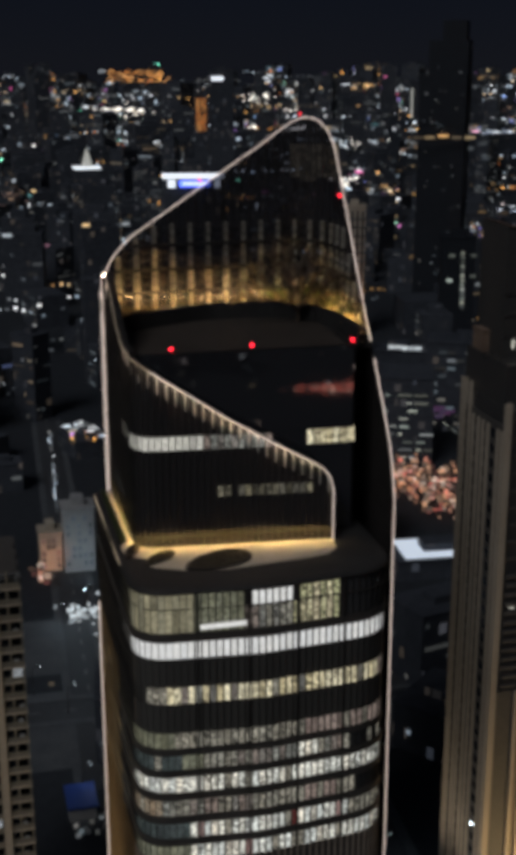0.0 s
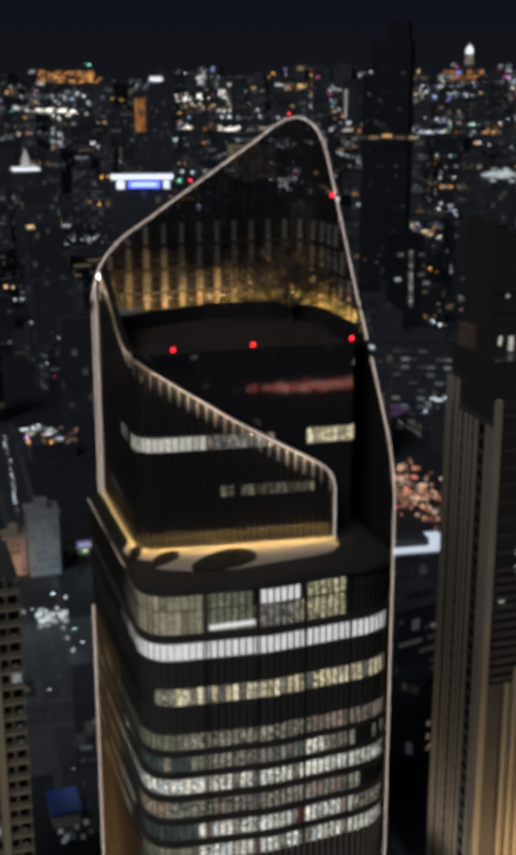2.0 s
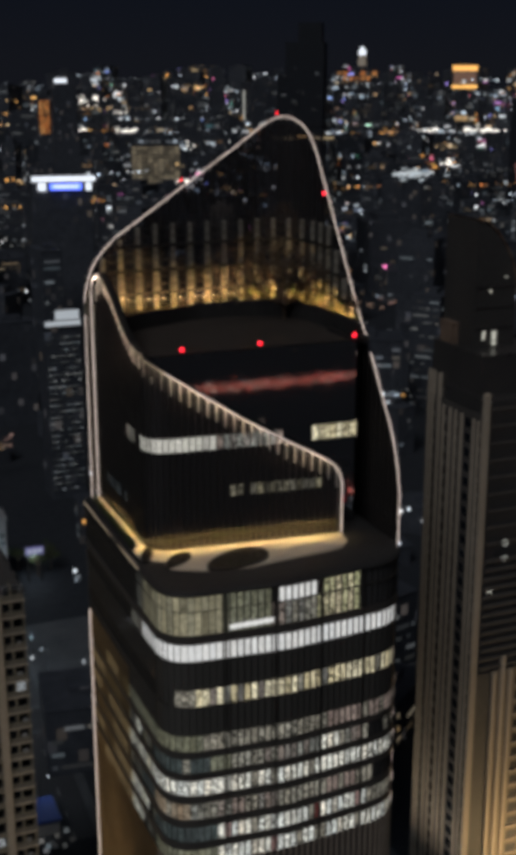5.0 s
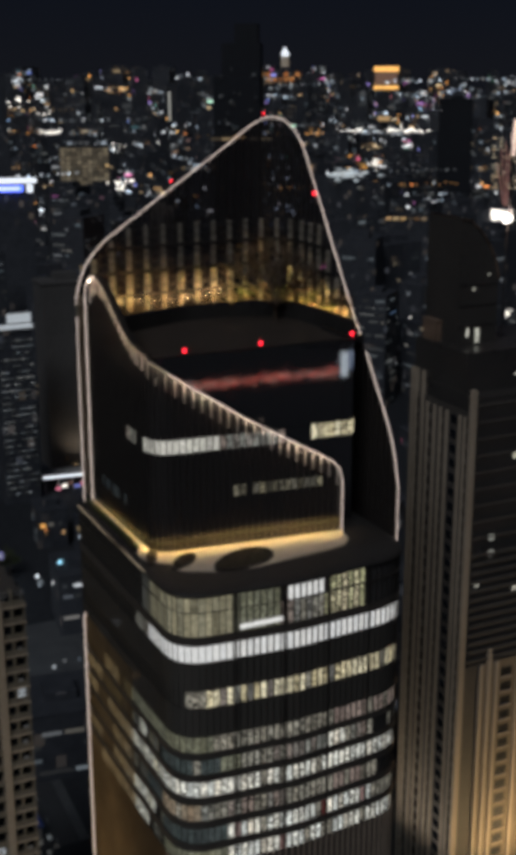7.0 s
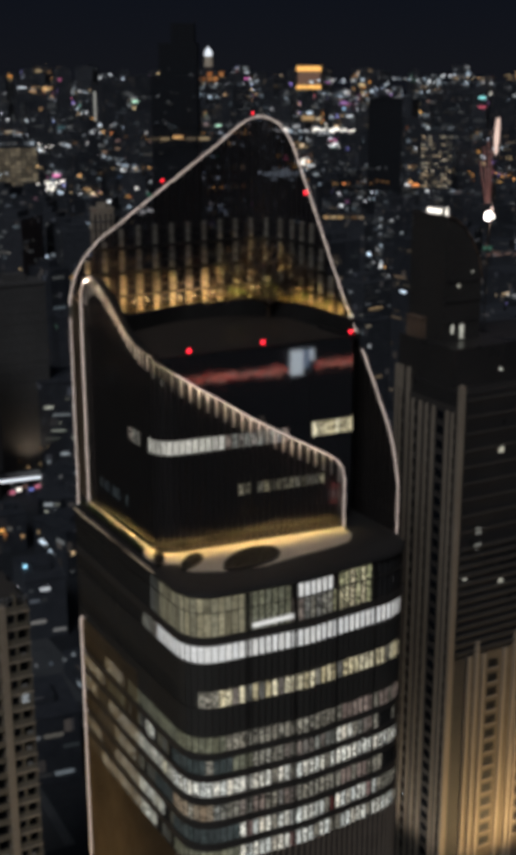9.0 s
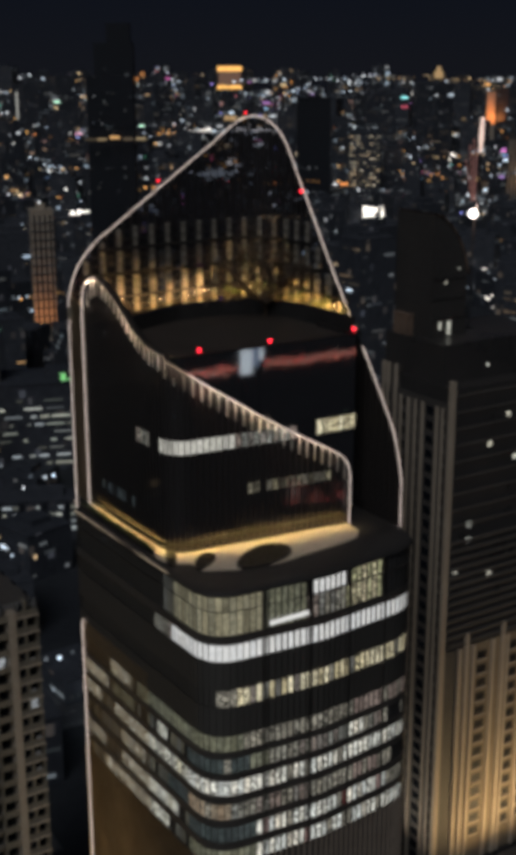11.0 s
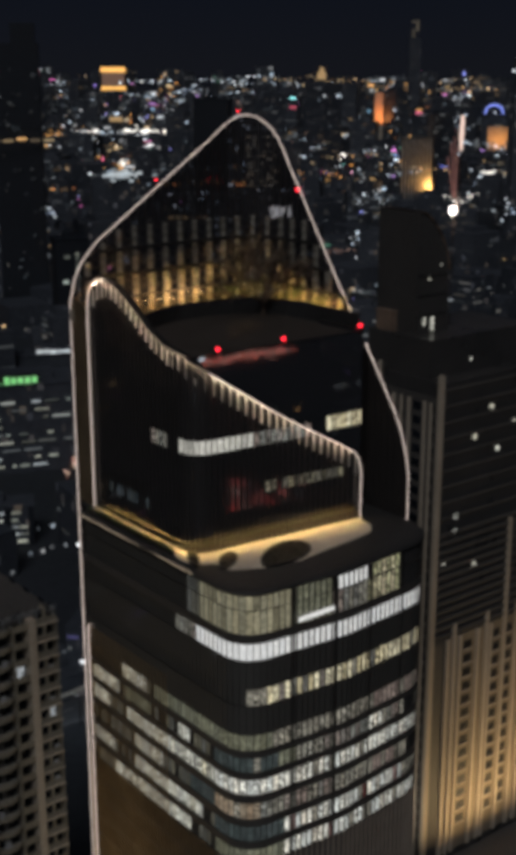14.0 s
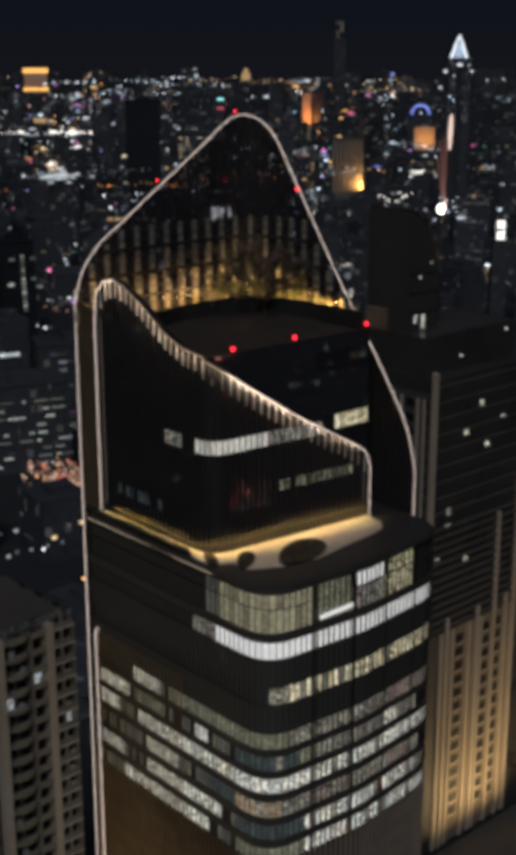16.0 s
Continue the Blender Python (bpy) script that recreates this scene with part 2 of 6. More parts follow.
lit_window("pane_side", [(0.98, 0.94, 0.76), (0.86, 0.88, 0.8), (0.9, 0.84, 0.62)], 0.74, 0.55, 1.0, 0.75, 1.5)
lit_window("pane_dim", [(0.9, 0.85, 0.7), (0.7, 0.72, 0.66), (0.9, 0.7, 0.6)], 0.26, 0.55, 1.0, 0.85, 1.5)
lit_window("pane_yellow", [(1.0, 0.86, 0.52), (1.0, 0.92, 0.66)], 0.72, 0.6, 1.0, 0.75, 1.5)
lit_window("pane_curtain", [(0.95, 0.86, 0.56), (0.85, 0.8, 0.56)], 0.30, 0.45, 1.0, 0.3, 1.0)
lit_window("pane_hush", [(0.9, 0.84, 0.6), (0.7, 0.72, 0.66)], 0.13, 0.4, 1.0, 0.35, 1.5)
lit_window("pane_shell", [(1.0, 0.97, 0.88), (0.95, 0.93, 0.82)], 0.585, 0.55, 1.0, 0.3, 1.2)
lit_window("pane_hall", [(0.95, 0.95, 0.55), (1.0, 0.88, 0.6)], 0.5, 0.6, 1.0, 0.85, 1.4)
lit_window("pane_hall_dim", [(0.95, 0.85, 0.55), (0.8, 0.75, 0.6)], 0.16, 0.2, 1.0, 0.8, 1.2)
lit_window("pane_bluish", [(0.55, 0.7, 0.8), (0.6, 0.72, 0.7)], 0.06, 0.3, 1.0, 0.6, 1.2)
lit_window("pane_mid", [(1.0, 0.92, 0.74), (0.9, 0.86, 0.72)], 0.27, 0.6, 1.0, 0.85, 1.5)
lit_window("pane_green", [(0.86, 0.86, 0.58), (0.8, 0.82, 0.6)], 0.20, 0.6, 1.0, 0.5, 1.5)
lit_window("pane_teal", [(0.5, 0.64, 0.62), (0.55, 0.66, 0.66)], 0.10, 0.6, 1.0, 0.5, 1.5)
lit_window("pane_orange", [(1.0, 0.74, 0.5), (1.0, 0.82, 0.6)], 0.3, 0.7, 1.0, 0.6, 1.5)
lit_window("pane_rosy", [(0.95, 0.76, 0.66), (0.9, 0.68, 0.6)], 0.27, 0.6, 1.0, 0.6, 1.5)
lit_window("pane_red", [(0.85, 0.2, 0.18), (0.9, 0.7, 0.65)], 0.34, 0.3, 1.0, 0.6, 1.5)
lit_window("room_lit", [(1.0, 0.95, 0.85), (0.85, 0.93, 1.0), (1.0, 0.85, 0.6)], 0.7, 0.1, 1.0, 0.6, 0.8, islands=True)
city_lights("lights_white", [(1.0, 0.97, 0.92), (0.62, 0.8, 1.0), (0.82, 0.92, 1.0), (0.9, 0.92, 0.95)], 1.6, 3.3, 0.03)
city_lights("lights_bright", [(1.0, 0.92, 0.8), (1.0, 0.96, 0.9)], 2.4, 1.0, 0.4)
city_lights("lights_cool", [(0.75, 0.88, 1.0), (0.9, 0.95, 1.0), (0.55, 0.7, 1.0)], 1.4, 1.4, 0.1)
city_lights("lights_warm", [(1.0, 0.62, 0.25), (1.0, 0.75, 0.42), (1.0, 0.5, 0.15), (1.0, 0.85, 0.6)], 1.3, 3.0, 0.03)
city_lights("lights_orange", [(1.0, 0.42, 0.08), (1.0, 0.55, 0.16), (1.0, 0.3, 0.08)], 2.0, 3.0, 0.06)
city_lights("lights_district", [(1.0, 0.3, 0.05), (1.0, 0.42, 0.1), (1.0, 0.5, 0.2)], 1.3, 2.0, 0.08)
city_lights("lights_pink", [(1.0, 0.1, 0.25), (1.0, 0.3, 0.45)], 1.2, 1.0, 0.4)
city_lights("lights_blue", [(0.15, 0.2, 1.0), (0.35, 0.4, 1.0)], 1.0, 1.0, 0.4)
city_lights("lights_colour", [(1.0, 0.08, 0.1), (0.2, 0.35, 1.0), (1.0, 0.15, 0.5), (0.2, 1.0, 0.6), (0.35, 0.3, 1.0), (1.0, 0.1, 0.05)], 2.0, 3.0)
city_lights("lights_dim", [(0.5, 0.6, 0.75), (0.75, 0.7, 0.6), (0.45, 0.6, 0.7), (0.8, 0.85, 0.9)], 0.2, 2.2, 0.08)
city_lights("lights_rows", [(0.7, 0.8, 0.9), (0.85, 0.88, 0.85), (0.6, 0.72, 0.8)], 0.17, 1.8, 0.08)
city_lights("lights_office", [(0.72, 0.85, 0.78), (0.9, 0.92, 0.75), (0.7, 0.8, 0.88)], 0.55, 1.3, 0.1)
city_lights("lights_row_warm", [(1.0, 0.72, 0.42), (0.95, 0.82, 0.6), (0.9, 0.6, 0.35)], 0.17, 1.8, 0.08)
city_lights("lights_soft", [(0.8, 0.92, 1.0), (0.9, 0.97, 1.0)], 0.75, 1.0, 0.35)
city_lights("lights_market", [(1.0, 0.35, 0.16), (1.0, 0.6, 0.35), (1.0, 0.2, 0.15), (1.0, 0.85, 0.7), (1.0, 0.45, 0.25)], 0.8, 2.0, 0.06)
city_lights("lights_tail", [(1.0, 0.12, 0.08), (1.0, 0.25, 0.16), (1.0, 0.08, 0.1), (1.0, 0.7, 0.55), (1.0, 0.15, 0.12)], 4.6, 2.0, 0.1)
city_lights("panels_orange", [(1.0, 0.28, 0.05), (1.0, 0.36, 0.09), (1.0, 0.46, 0.14)], 0.42, 1.6, 0.3)
city_lights("panels_cream", [(1.0, 0.8, 0.52), (0.9, 0.75, 0.5)], 0.16, 1.5, 0.25)
city_lights("panels_purple", [(0.5, 0.25, 0.75), (0.6, 0.2, 0.55), (0.5, 0.35, 0.7)], 0.11, 1.2, 0.4)
city_lights("panels_blue", [(0.35, 0.55, 0.75), (0.45, 0.6, 0.7)], 0.17, 1.5, 0.2)
city_lights("panels_pink", [(1.0, 0.5, 0.35), (0.9, 0.55, 0.5), (1.0, 0.65, 0.4)], 0.32, 1.8, 0.15)
M = MATS


# ---- builders ----
def part(name, bm, material, parent=None, label="", kind=""):
    """Links a bmesh, drawn in plan units, as one mesh object under a thing or a part."""
    bm.transform(Matrix.Scale(U, 4))
    me = bpy.data.meshes.new(name)
    bm.to_mesh(me)
    bm.free()
    me.materials.append(M[material])
    ob = new(name, me)
    if parent:
        ob.parent = parent
        ob.matrix_parent_inverse = parent.matrix_basis.inverted() if not parent.parent else (parent.parent.matrix_basis @ parent.matrix_parent_inverse @ parent.matrix_basis).inverted()
    return tagged(ob, label, kind=kind)


def thing(name, at, label, category, group="", kind=""):
    ob = new(name)
    ob.matrix_basis = Matrix.Translation(Vector(at) * U)
    ob.empty_display_size = 0.5
    return tagged(ob, label, category, group, kind)


def box(bm, x0, x1, y0, y1, z0, z1, turn=0.0, at=(0, 0)):
    """A box; with turn (degrees) it is turned about the upright line through at."""
    vs = [(x, y, z) for z in (z0, z1) for x, y in ((x0, y0), (x1, y0), (x1, y1), (x0, y1))]
    if turn:
        c, s = math.cos(radians(turn)), math.sin(radians(turn))
        vs = [(at[0] + (x - at[0]) * c - (y - at[1]) * s, at[1] + (x - at[0]) * s + (y - at[1]) * c, z) for x, y, z in vs]
    v = [bm.verts.new(p) for p in vs]
    for f in ((3, 2, 1, 0), (4, 5, 6, 7), (0, 1, 5, 4), (1, 2, 6, 5), (2, 3, 7, 6), (3, 0, 4, 7)):
        bm.faces.new([v[i] for i in f])


def boxes(*rows):
    bm = bmesh.new()
    for r in rows:
        box(bm, *r)
    return bm


def rounded(corners, step, closed=False):
    """A line through corners (x, y, radius) with rounded corners, resampled at even steps: rows of x, y, nx, ny, run; the normal is to the right of travel."""
    pts, k = [], len(corners)
    for i, (x, y, r) in enumerate(corners):
        if r == 0 or (not closed and i in (0, k - 1)):
            pts.append(Vector((x, y)))
            continue
        p, a, b = Vector((x, y)), Vector(corners[i - 1][:2]), Vector(corners[(i + 1) % k][:2])
        u, v = (a - p).normalized(), (b - p).normalized()
        for j in range(13):
            q = j / 12
            pts.append((p + u * r) * (1 - q) ** 2 + p * 2 * q * (1 - q) * 1.0 + (p + v * r) * q ** 2)
    if closed:
        pts.append(pts[0])
    run = [0.0]
    for a, b in zip(pts, pts[1:]):
        run.append(run[-1] + (b - a).length)
    count = max(2, round(run[-1] / step))
    out, j = [], 0
    for i in range(count + 1):
        s = run[-1] * i / count
        while j < len(pts) - 2 and run[j + 1] < s:
            j += 1
        f = (s - run[j]) / max(run[j + 1] - run[j], 1e-6)
        p = pts[j].lerp(pts[j + 1], f)
        out.append((p.x, p.y, s))
    full = []
    for i, (x, y, s) in enumerate(out):
        a, b = out[max(i - 1, 0)], out[min(i + 1, count)]
        if closed and i in (0, count):
            a, b = out[count - 1], out[1]
        d = Vector((b[0] - a[0], b[1] - a[1])).normalized()
        full.append((x, y, d.y, -d.x, s))
    return full


def sweep(bm, path, low, high, out, back, closed=False):
    """A wall along the path from low to high (numbers or one number a point), from out to back metres outside the line."""
    rings = []
    for i, (x, y, nx, ny, s) in enumerate(path[:-1] if closed else path):
        lo = low if isinstance(low, (int, float)) else low[i]
        hi = high if isinstance(high, (int, float)) else high[i]
        hi = max(hi, lo + 0.01)
        rings.append([bm.verts.new(p) for p in ((x + nx * out, y + ny * out, lo), (x + nx * out, y + ny * out, hi), (x + nx * back, y + ny * back, hi), (x + nx * back, y + ny * back, lo))])
    for a, b in zip(rings, rings[1:] + rings[:1] if closed else rings[1:]):
        for k in range(4):
            bm.faces.new((a[k], b[k], b[(k + 1) % 4], a[(k + 1) % 4]))
    if not closed:
        bm.faces.new(rings[0])
        bm.faces.new(rings[-1][::-1])


def tube(bm, pts, r, sides=6, closed=False):
    """A round bar through points."""
    pts = [Vector(p) for p in pts]
    rings = []
    for i, p in enumerate(pts):
        d = (pts[min(i + 1, len(pts) - 1)] - pts[max(i - 1, 0)]).normalized()
        u = d.cross(Vector((0.31, 0.93, 0.17))).normalized()
        v = d.cross(u)
        rad = r if isinstance(r, (int, float)) else r[i]
        rings.append([bm.verts.new(p + (u * math.cos(6.2832 * k / sides) + v * math.sin(6.2832 * k / sides)) * rad) for k in range(sides)])
    for a, b in zip(rings, rings[1:]):
        for k in range(sides):
            bm.faces.new((a[k], a[(k + 1) % sides], b[(k + 1) % sides], b[k]))
    bm.faces.new(rings[0][::-1])
    bm.faces.new(rings[-1])


def cap(bm, path, z, inset=0.0, closed=True):
    bm.faces.new([bm.verts.new((x - nx * inset, y - ny * inset, z)) for x, y, nx, ny, s in path[:-1]])


def keyed(table, v):
    """Smooth enough height from a short table of (place, height)."""
    return float(np.interp(v, [a for a, b in table], [b for a, b in table]))


# ---- ground ----
bm = bmesh.new()
ring0 = [bm.verts.new((6000 * math.cos(a * math.pi / 24), 6000 * math.sin(a * math.pi / 24), 0)) for a in range(48)]
bm.faces.new(ring0)
part("ground", bm, "asphalt", kind="structure", label="dark asphalt and lots of the night city")

# ---- the office tower ----
tower = thing("office_tower", (41, 177, 0), "dark glass office tower with sloping LED-edged crown and lit office floors", "office tower")
BODY = rounded([(24.0, 199.6, 0), (23.6, 196.4, 0), (21.1, 195.6, 0.5), (21.0, 176.0, 0), (21.2, 153.9, 5.0), (39.0, 152.4, 0), (59.0, 154.2, 7.0), (59.2, 176.0, 0), (59.6, 199.6, 2.0)], 1.0, closed=True)
LEFT = [p for p in BODY if p[0] < 21.6 and p[1] > 160]
FRONT = [p for p in BODY if p[1] <= 160 or (p[0] > 58 and p[1] < 162)]
FRONT.sort(key=lambda p: p[4])
VIEWED = [p for p in BODY if p[0] < 21.9 or p[1] < 164]
VIEWED.sort(key=lambda p: p[4])
# storeys with windows: low, high
ROWS_Z = [(88.35, 90.6), (84.8, 88.2), (80.9, 83.5), (74.0, 76.6), (67.05, 69.5), (63.6, 66.0), (60.0, 62.5), (56.2, 58.8), (52.5, 55.0), (48.8, 51.3)]
core = bmesh.new()
sweep(core, BODY, 0.0, 90.9, -0.35, -1.2, closed=True)
cap(core, BODY, 90.85, 0.4)
part("core_wall", core, "curtain_glass", tower, "dark glass behind the mullions")
edges = [90.9] + [z for a, b in ROWS_Z for z in (b, a)]
spans = [(edges[i + 1], edges[i]) for i in range(0, len(edges) - 1, 2)]
for lo, hi in spans:
    bm = bmesh.new()
    if abs(lo - 88.2) < 0.1:
        sweep(bm, [p for p in FRONT if p[0] > 36.8], lo, hi, 0.12, -0.34)
        part("transom", bm, "tower_spandrel", tower)
        continue
    sweep(bm, BODY, lo, hi, -0.02 if hi - lo > 2 else 0.12, -0.34, closed=True)
    part("spandrel", bm, "spandrel_glass" if hi - lo > 2 else "tower_spandrel", tower)
z = 48.8
while z > 4:
    bm = bmesh.new()
    sweep(bm, BODY, z - 1.15, z, -0.2, -0.34, closed=True)
    part("spandrel", bm, "tower_spandrel", tower)
    z -= 3.65
# mullions in front of every joint, and the wider bay posts
for x, y, nx, ny, s in VIEWED:
    turn = math.degrees(math.atan2(ny, nx))
    mw = 0.10 if x > 28.5 else 0.04
    part("mullion", boxes((x - 0.30, x + 0.05, y - mw, y + mw, 49, 90.7, turn, (x, y))), "dark_metal", tower)
for bx in (29.7, 36.8, 43.9, 50.9):
    x, y, nx, ny, s = min(BODY, key=lambda p: abs(p[0] - bx) + (50 if p[1] > 170 else 0))
    bm = boxes((bx - 0.11, bx + 0.11, y - 0.17, y + 0.3, 48.8, 90.7))
    part("bay_post", bm, "dark_metal", tower)
for bx in (29.7, 36.8, 43.9, 50.9):
    x, y, nx, ny, s = min(BODY, key=lambda p: abs(p[0] - bx) + (50 if p[1] > 170 else 0))
    part("hall_post", boxes((bx - 0.2, bx + 0.2, y - 0.2, y + 0.25, 84.8, 90.6)), "dark_metal", tower)
# deep fins below the lowest lit storey; on the side they rise past the offices
FIN_MESH = {}


def facade_fin(p, name, depth, half, top, mat, label=""):
    key = (name, top)
    if key not in FIN_MESH:
        bm = boxes((-0.3 * U, depth * U, -half * U, half * U, 2 * U, top * U))
        me = bpy.data.meshes.new(name)
        bm.to_mesh(me)
        bm.free()
        me.materials.append(M[mat])
        FIN_MESH[key] = me
    ob = new(name, FIN_MESH[key])
    ob.parent = tower
    ob.matrix_parent_inverse = tower.matrix_basis.inverted()
    ob.matrix_basis = pose(p[0] * U, p[1] * U, 0, 0, 0, math.degrees(math.atan2(p[3], p[2])))
    tagged(ob, label)


for p in FRONT:
    facade_fin(p, "front_fin", 0.16, 0.13, 48.7, "fin_grey")
for p in LEFT:
    facade_fin(p, "side_fin", 0.16, 0.11, 72.4 if 172 < p[1] < 194.5 else 48.7, "champagne_metal", "champagne metal fin")


def pane_kind(row, p, rng):
    """Which window is lit how, by storey and by the place along the front."""
    x, y, left = p[0], p[1], p[1] > 160
    v = rng.random()
    if row < 2 and left:
        return "pane_curtain" if y < 163.6 else "pane_hush" if y < 166.5 else "spandrel_glass"
    if row == 0:
        return "pane_white" if 37 < x < 43.6 else "pane_hall" if 44 < x < 50.5 else "pane_curtain" if x < 29.7 else "pane_green" if x < 36.5 else "curtain_glass"
    if row == 1:
        return "pane_curtain" if x < 29.7 else "pane_green" if x < 36.6 else "pane_dim" if x < 43.6 else "pane_hall" if x < 50.6 else "curtain_glass"
    if row == 2:
        return "pane_white" if y < 164.5 else "pane_dim" if y < 169 else "spandrel_glass"
    if row == 3:
        if left or x < 22.8:
            return "spandrel_glass"
        return "pane_mid" if x < 25 else "pane_yellow" if v < (0.95 if 36 < x < 44 else 0.74) else "pane_dim"
    if left:
        for y0, y1, kind in LEFT_RUNS[row]:
            if y0 <= y < y1:
                return kind
        return "pane_hush" if v < 0.6 else "spandrel_glass"
    beside_post = min(abs(x - bx) for bx in (29.7, 36.8, 43.9, 50.9)) < 0.7
    if row >= 8 and beside_post and v < 0.6:
        return "pane_red"
    for x0, x1, kind in FRONT_RUNS[row]:
        if x0 <= x < x1:
            return kind if v < 0.88 else "pane_mid"
    return "pane_dim" if v < 0.85 else "pane_mid"


# runs of lit rooms in each office storey, along the side (by y) and along the front (by x)
LEFT_RUNS = {
    4: [(184, 194, "spandrel_glass"), (177.5, 184, "pane_side"), (160, 175, "pane_green")],
    5: [(185, 193.5, "pane_side"), (176, 183, "pane_green"), (166, 169.5, "pane_side")],
    6: [(188, 193, "pane_side"), (184, 188, "pane_hush"), (160, 183, "pane_side")],
    7: [(173, 181, "pane_side"), (160, 166, "pane_teal")],
    8: [(187, 193, "pane_side"), (163, 181, "pane_side")],
    9: [(166, 187, "pane_side")],
}
FRONT_RUNS = {
    4: [(20, 26, "pane_green"), (26, 43.5, "pane_mid"), (43.5, 58, "pane_rosy")],
    5: [(20, 27, "pane_teal"), (27, 30, "pane_green"), (44.5, 48, "pane_office"), (52, 60, "curtain_glass")],
    6: [(20, 60, "pane_office")],
    7: [(20, 24.5, "pane_orange"), (37, 44, "pane_mid"), (44, 50, "pane_rosy"), (52, 60, "curtain_glass")],
    8: [(20, 28.5, "pane_teal"), (28.5, 52, "pane_office"), (52, 60, "pane_mid")],
    9: [(20, 28, "pane_green"), (28, 60, "pane_office")],
}
rng = random.Random(4)
PANE_MESH = {}
for row, (lo, hi) in enumerate(ROWS_Z):
    band = bmesh.new()
    sweep(band, VIEWED, lo - 0.02, lo + 0.06, 0.02, -0.3)
    holder = part("window_band", band, "dark_metal", tower)
    for a, b in zip(VIEWED, VIEWED[1:]):
        if b[4] - a[4] > 1.3:
            continue
        mid = tuple((a[i] + b[i]) / 2 for i in range(5))
        mat = pane_kind(row, mid, rng)
        turn = math.degrees(math.atan2(mid[3], mid[2]))
        key = (row, mat)
        if key not in PANE_MESH:
            bm = boxes((-0.2 * U, -0.1 * U, -0.47 * U, 0.47 * U, 0.07 * U, (hi - lo) * U))
            me = bpy.data.meshes.new("pane")
            bm.to_mesh(me)
            bm.free()
            me.materials.append(M[mat])
            PANE_MESH[key] = me
        ob = new("pane", PANE_MESH[key])
        ob.parent = holder
        ob.matrix_parent_inverse = (tower.matrix_basis @ holder.matrix_parent_inverse).inverted()
        ob.matrix_basis = pose(mid[0] * U, mid[1] * U, lo * U, 0, 0, turn)
# a bright ceiling cove behind one bay of the tall storey
part("ceiling_cove", boxes((30.0, 36.5, 152.42, 152.5, 85.5, 86.2)), "pane_white", tower, "bright ceiling cove")

# the terrace: dark rounded shoulder, pale paving, planting beds
bm = bmesh.new()
prev = None
for inset, z in ((-0.25, 90.6), (-0.28, 90.95), (-0.05, 91.22), (0.5, 91.42), (1.4, 91.55), (3.0, 91.62)):
    ring = [bm.verts.new((x - nx * inset, y - ny * inset, z)) for x, y, nx, ny, s in BODY[:-1]]
    if prev:
        for i in range(len(ring)):
            j = (i + 1) % len(ring)
            bm.faces.new((prev[i], prev[j], ring[j], ring[i]))
    prev = ring
bm.faces.new(prev)
part("terrace_shoulder", bm, "dark_roof", tower, "dark rounded roof edge")
FOOT = rounded([(23.2, 194.6, 0), (23.2, 167.8, 4.0), (52.6, 164.8, 0)], 0.5)
bm = bmesh.new()
outer, inner = [], []
for x, y, nx, ny, s in FOOT:
    if y > 172:
        w = 0.4
    elif x < 26:
        w = 0.4 + (172 - y) * 0.7
    else:
        w = keyed([(24.5, 4.2), (27, 7.0), (30, 8.1), (36, 8.6), (42, 7.2), (48, 6.0), (51, 5.0), (52.6, 2.8)], x)
    inner.append(bm.verts.new((x - nx * 0.9, y - ny * 0.9, 91.74)))
    outer.append((bm.verts.new((x + nx * w, y + ny * w, 91.70)), bm.verts.new((x + nx * (w + 0.05), y + ny * (w + 0.05), 91.5))))
for i in range(len(inner) - 1):
    bm.faces.new((inner[i], outer[i][0], outer[i + 1][0], inner[i + 1]))
    bm.faces.new((outer[i][0], outer[i][1], outer[i + 1][1], outer[i + 1][0]))
part("terrace_paving", bm, "pale_deck", tower, "pale stone terrace paving lit gold")


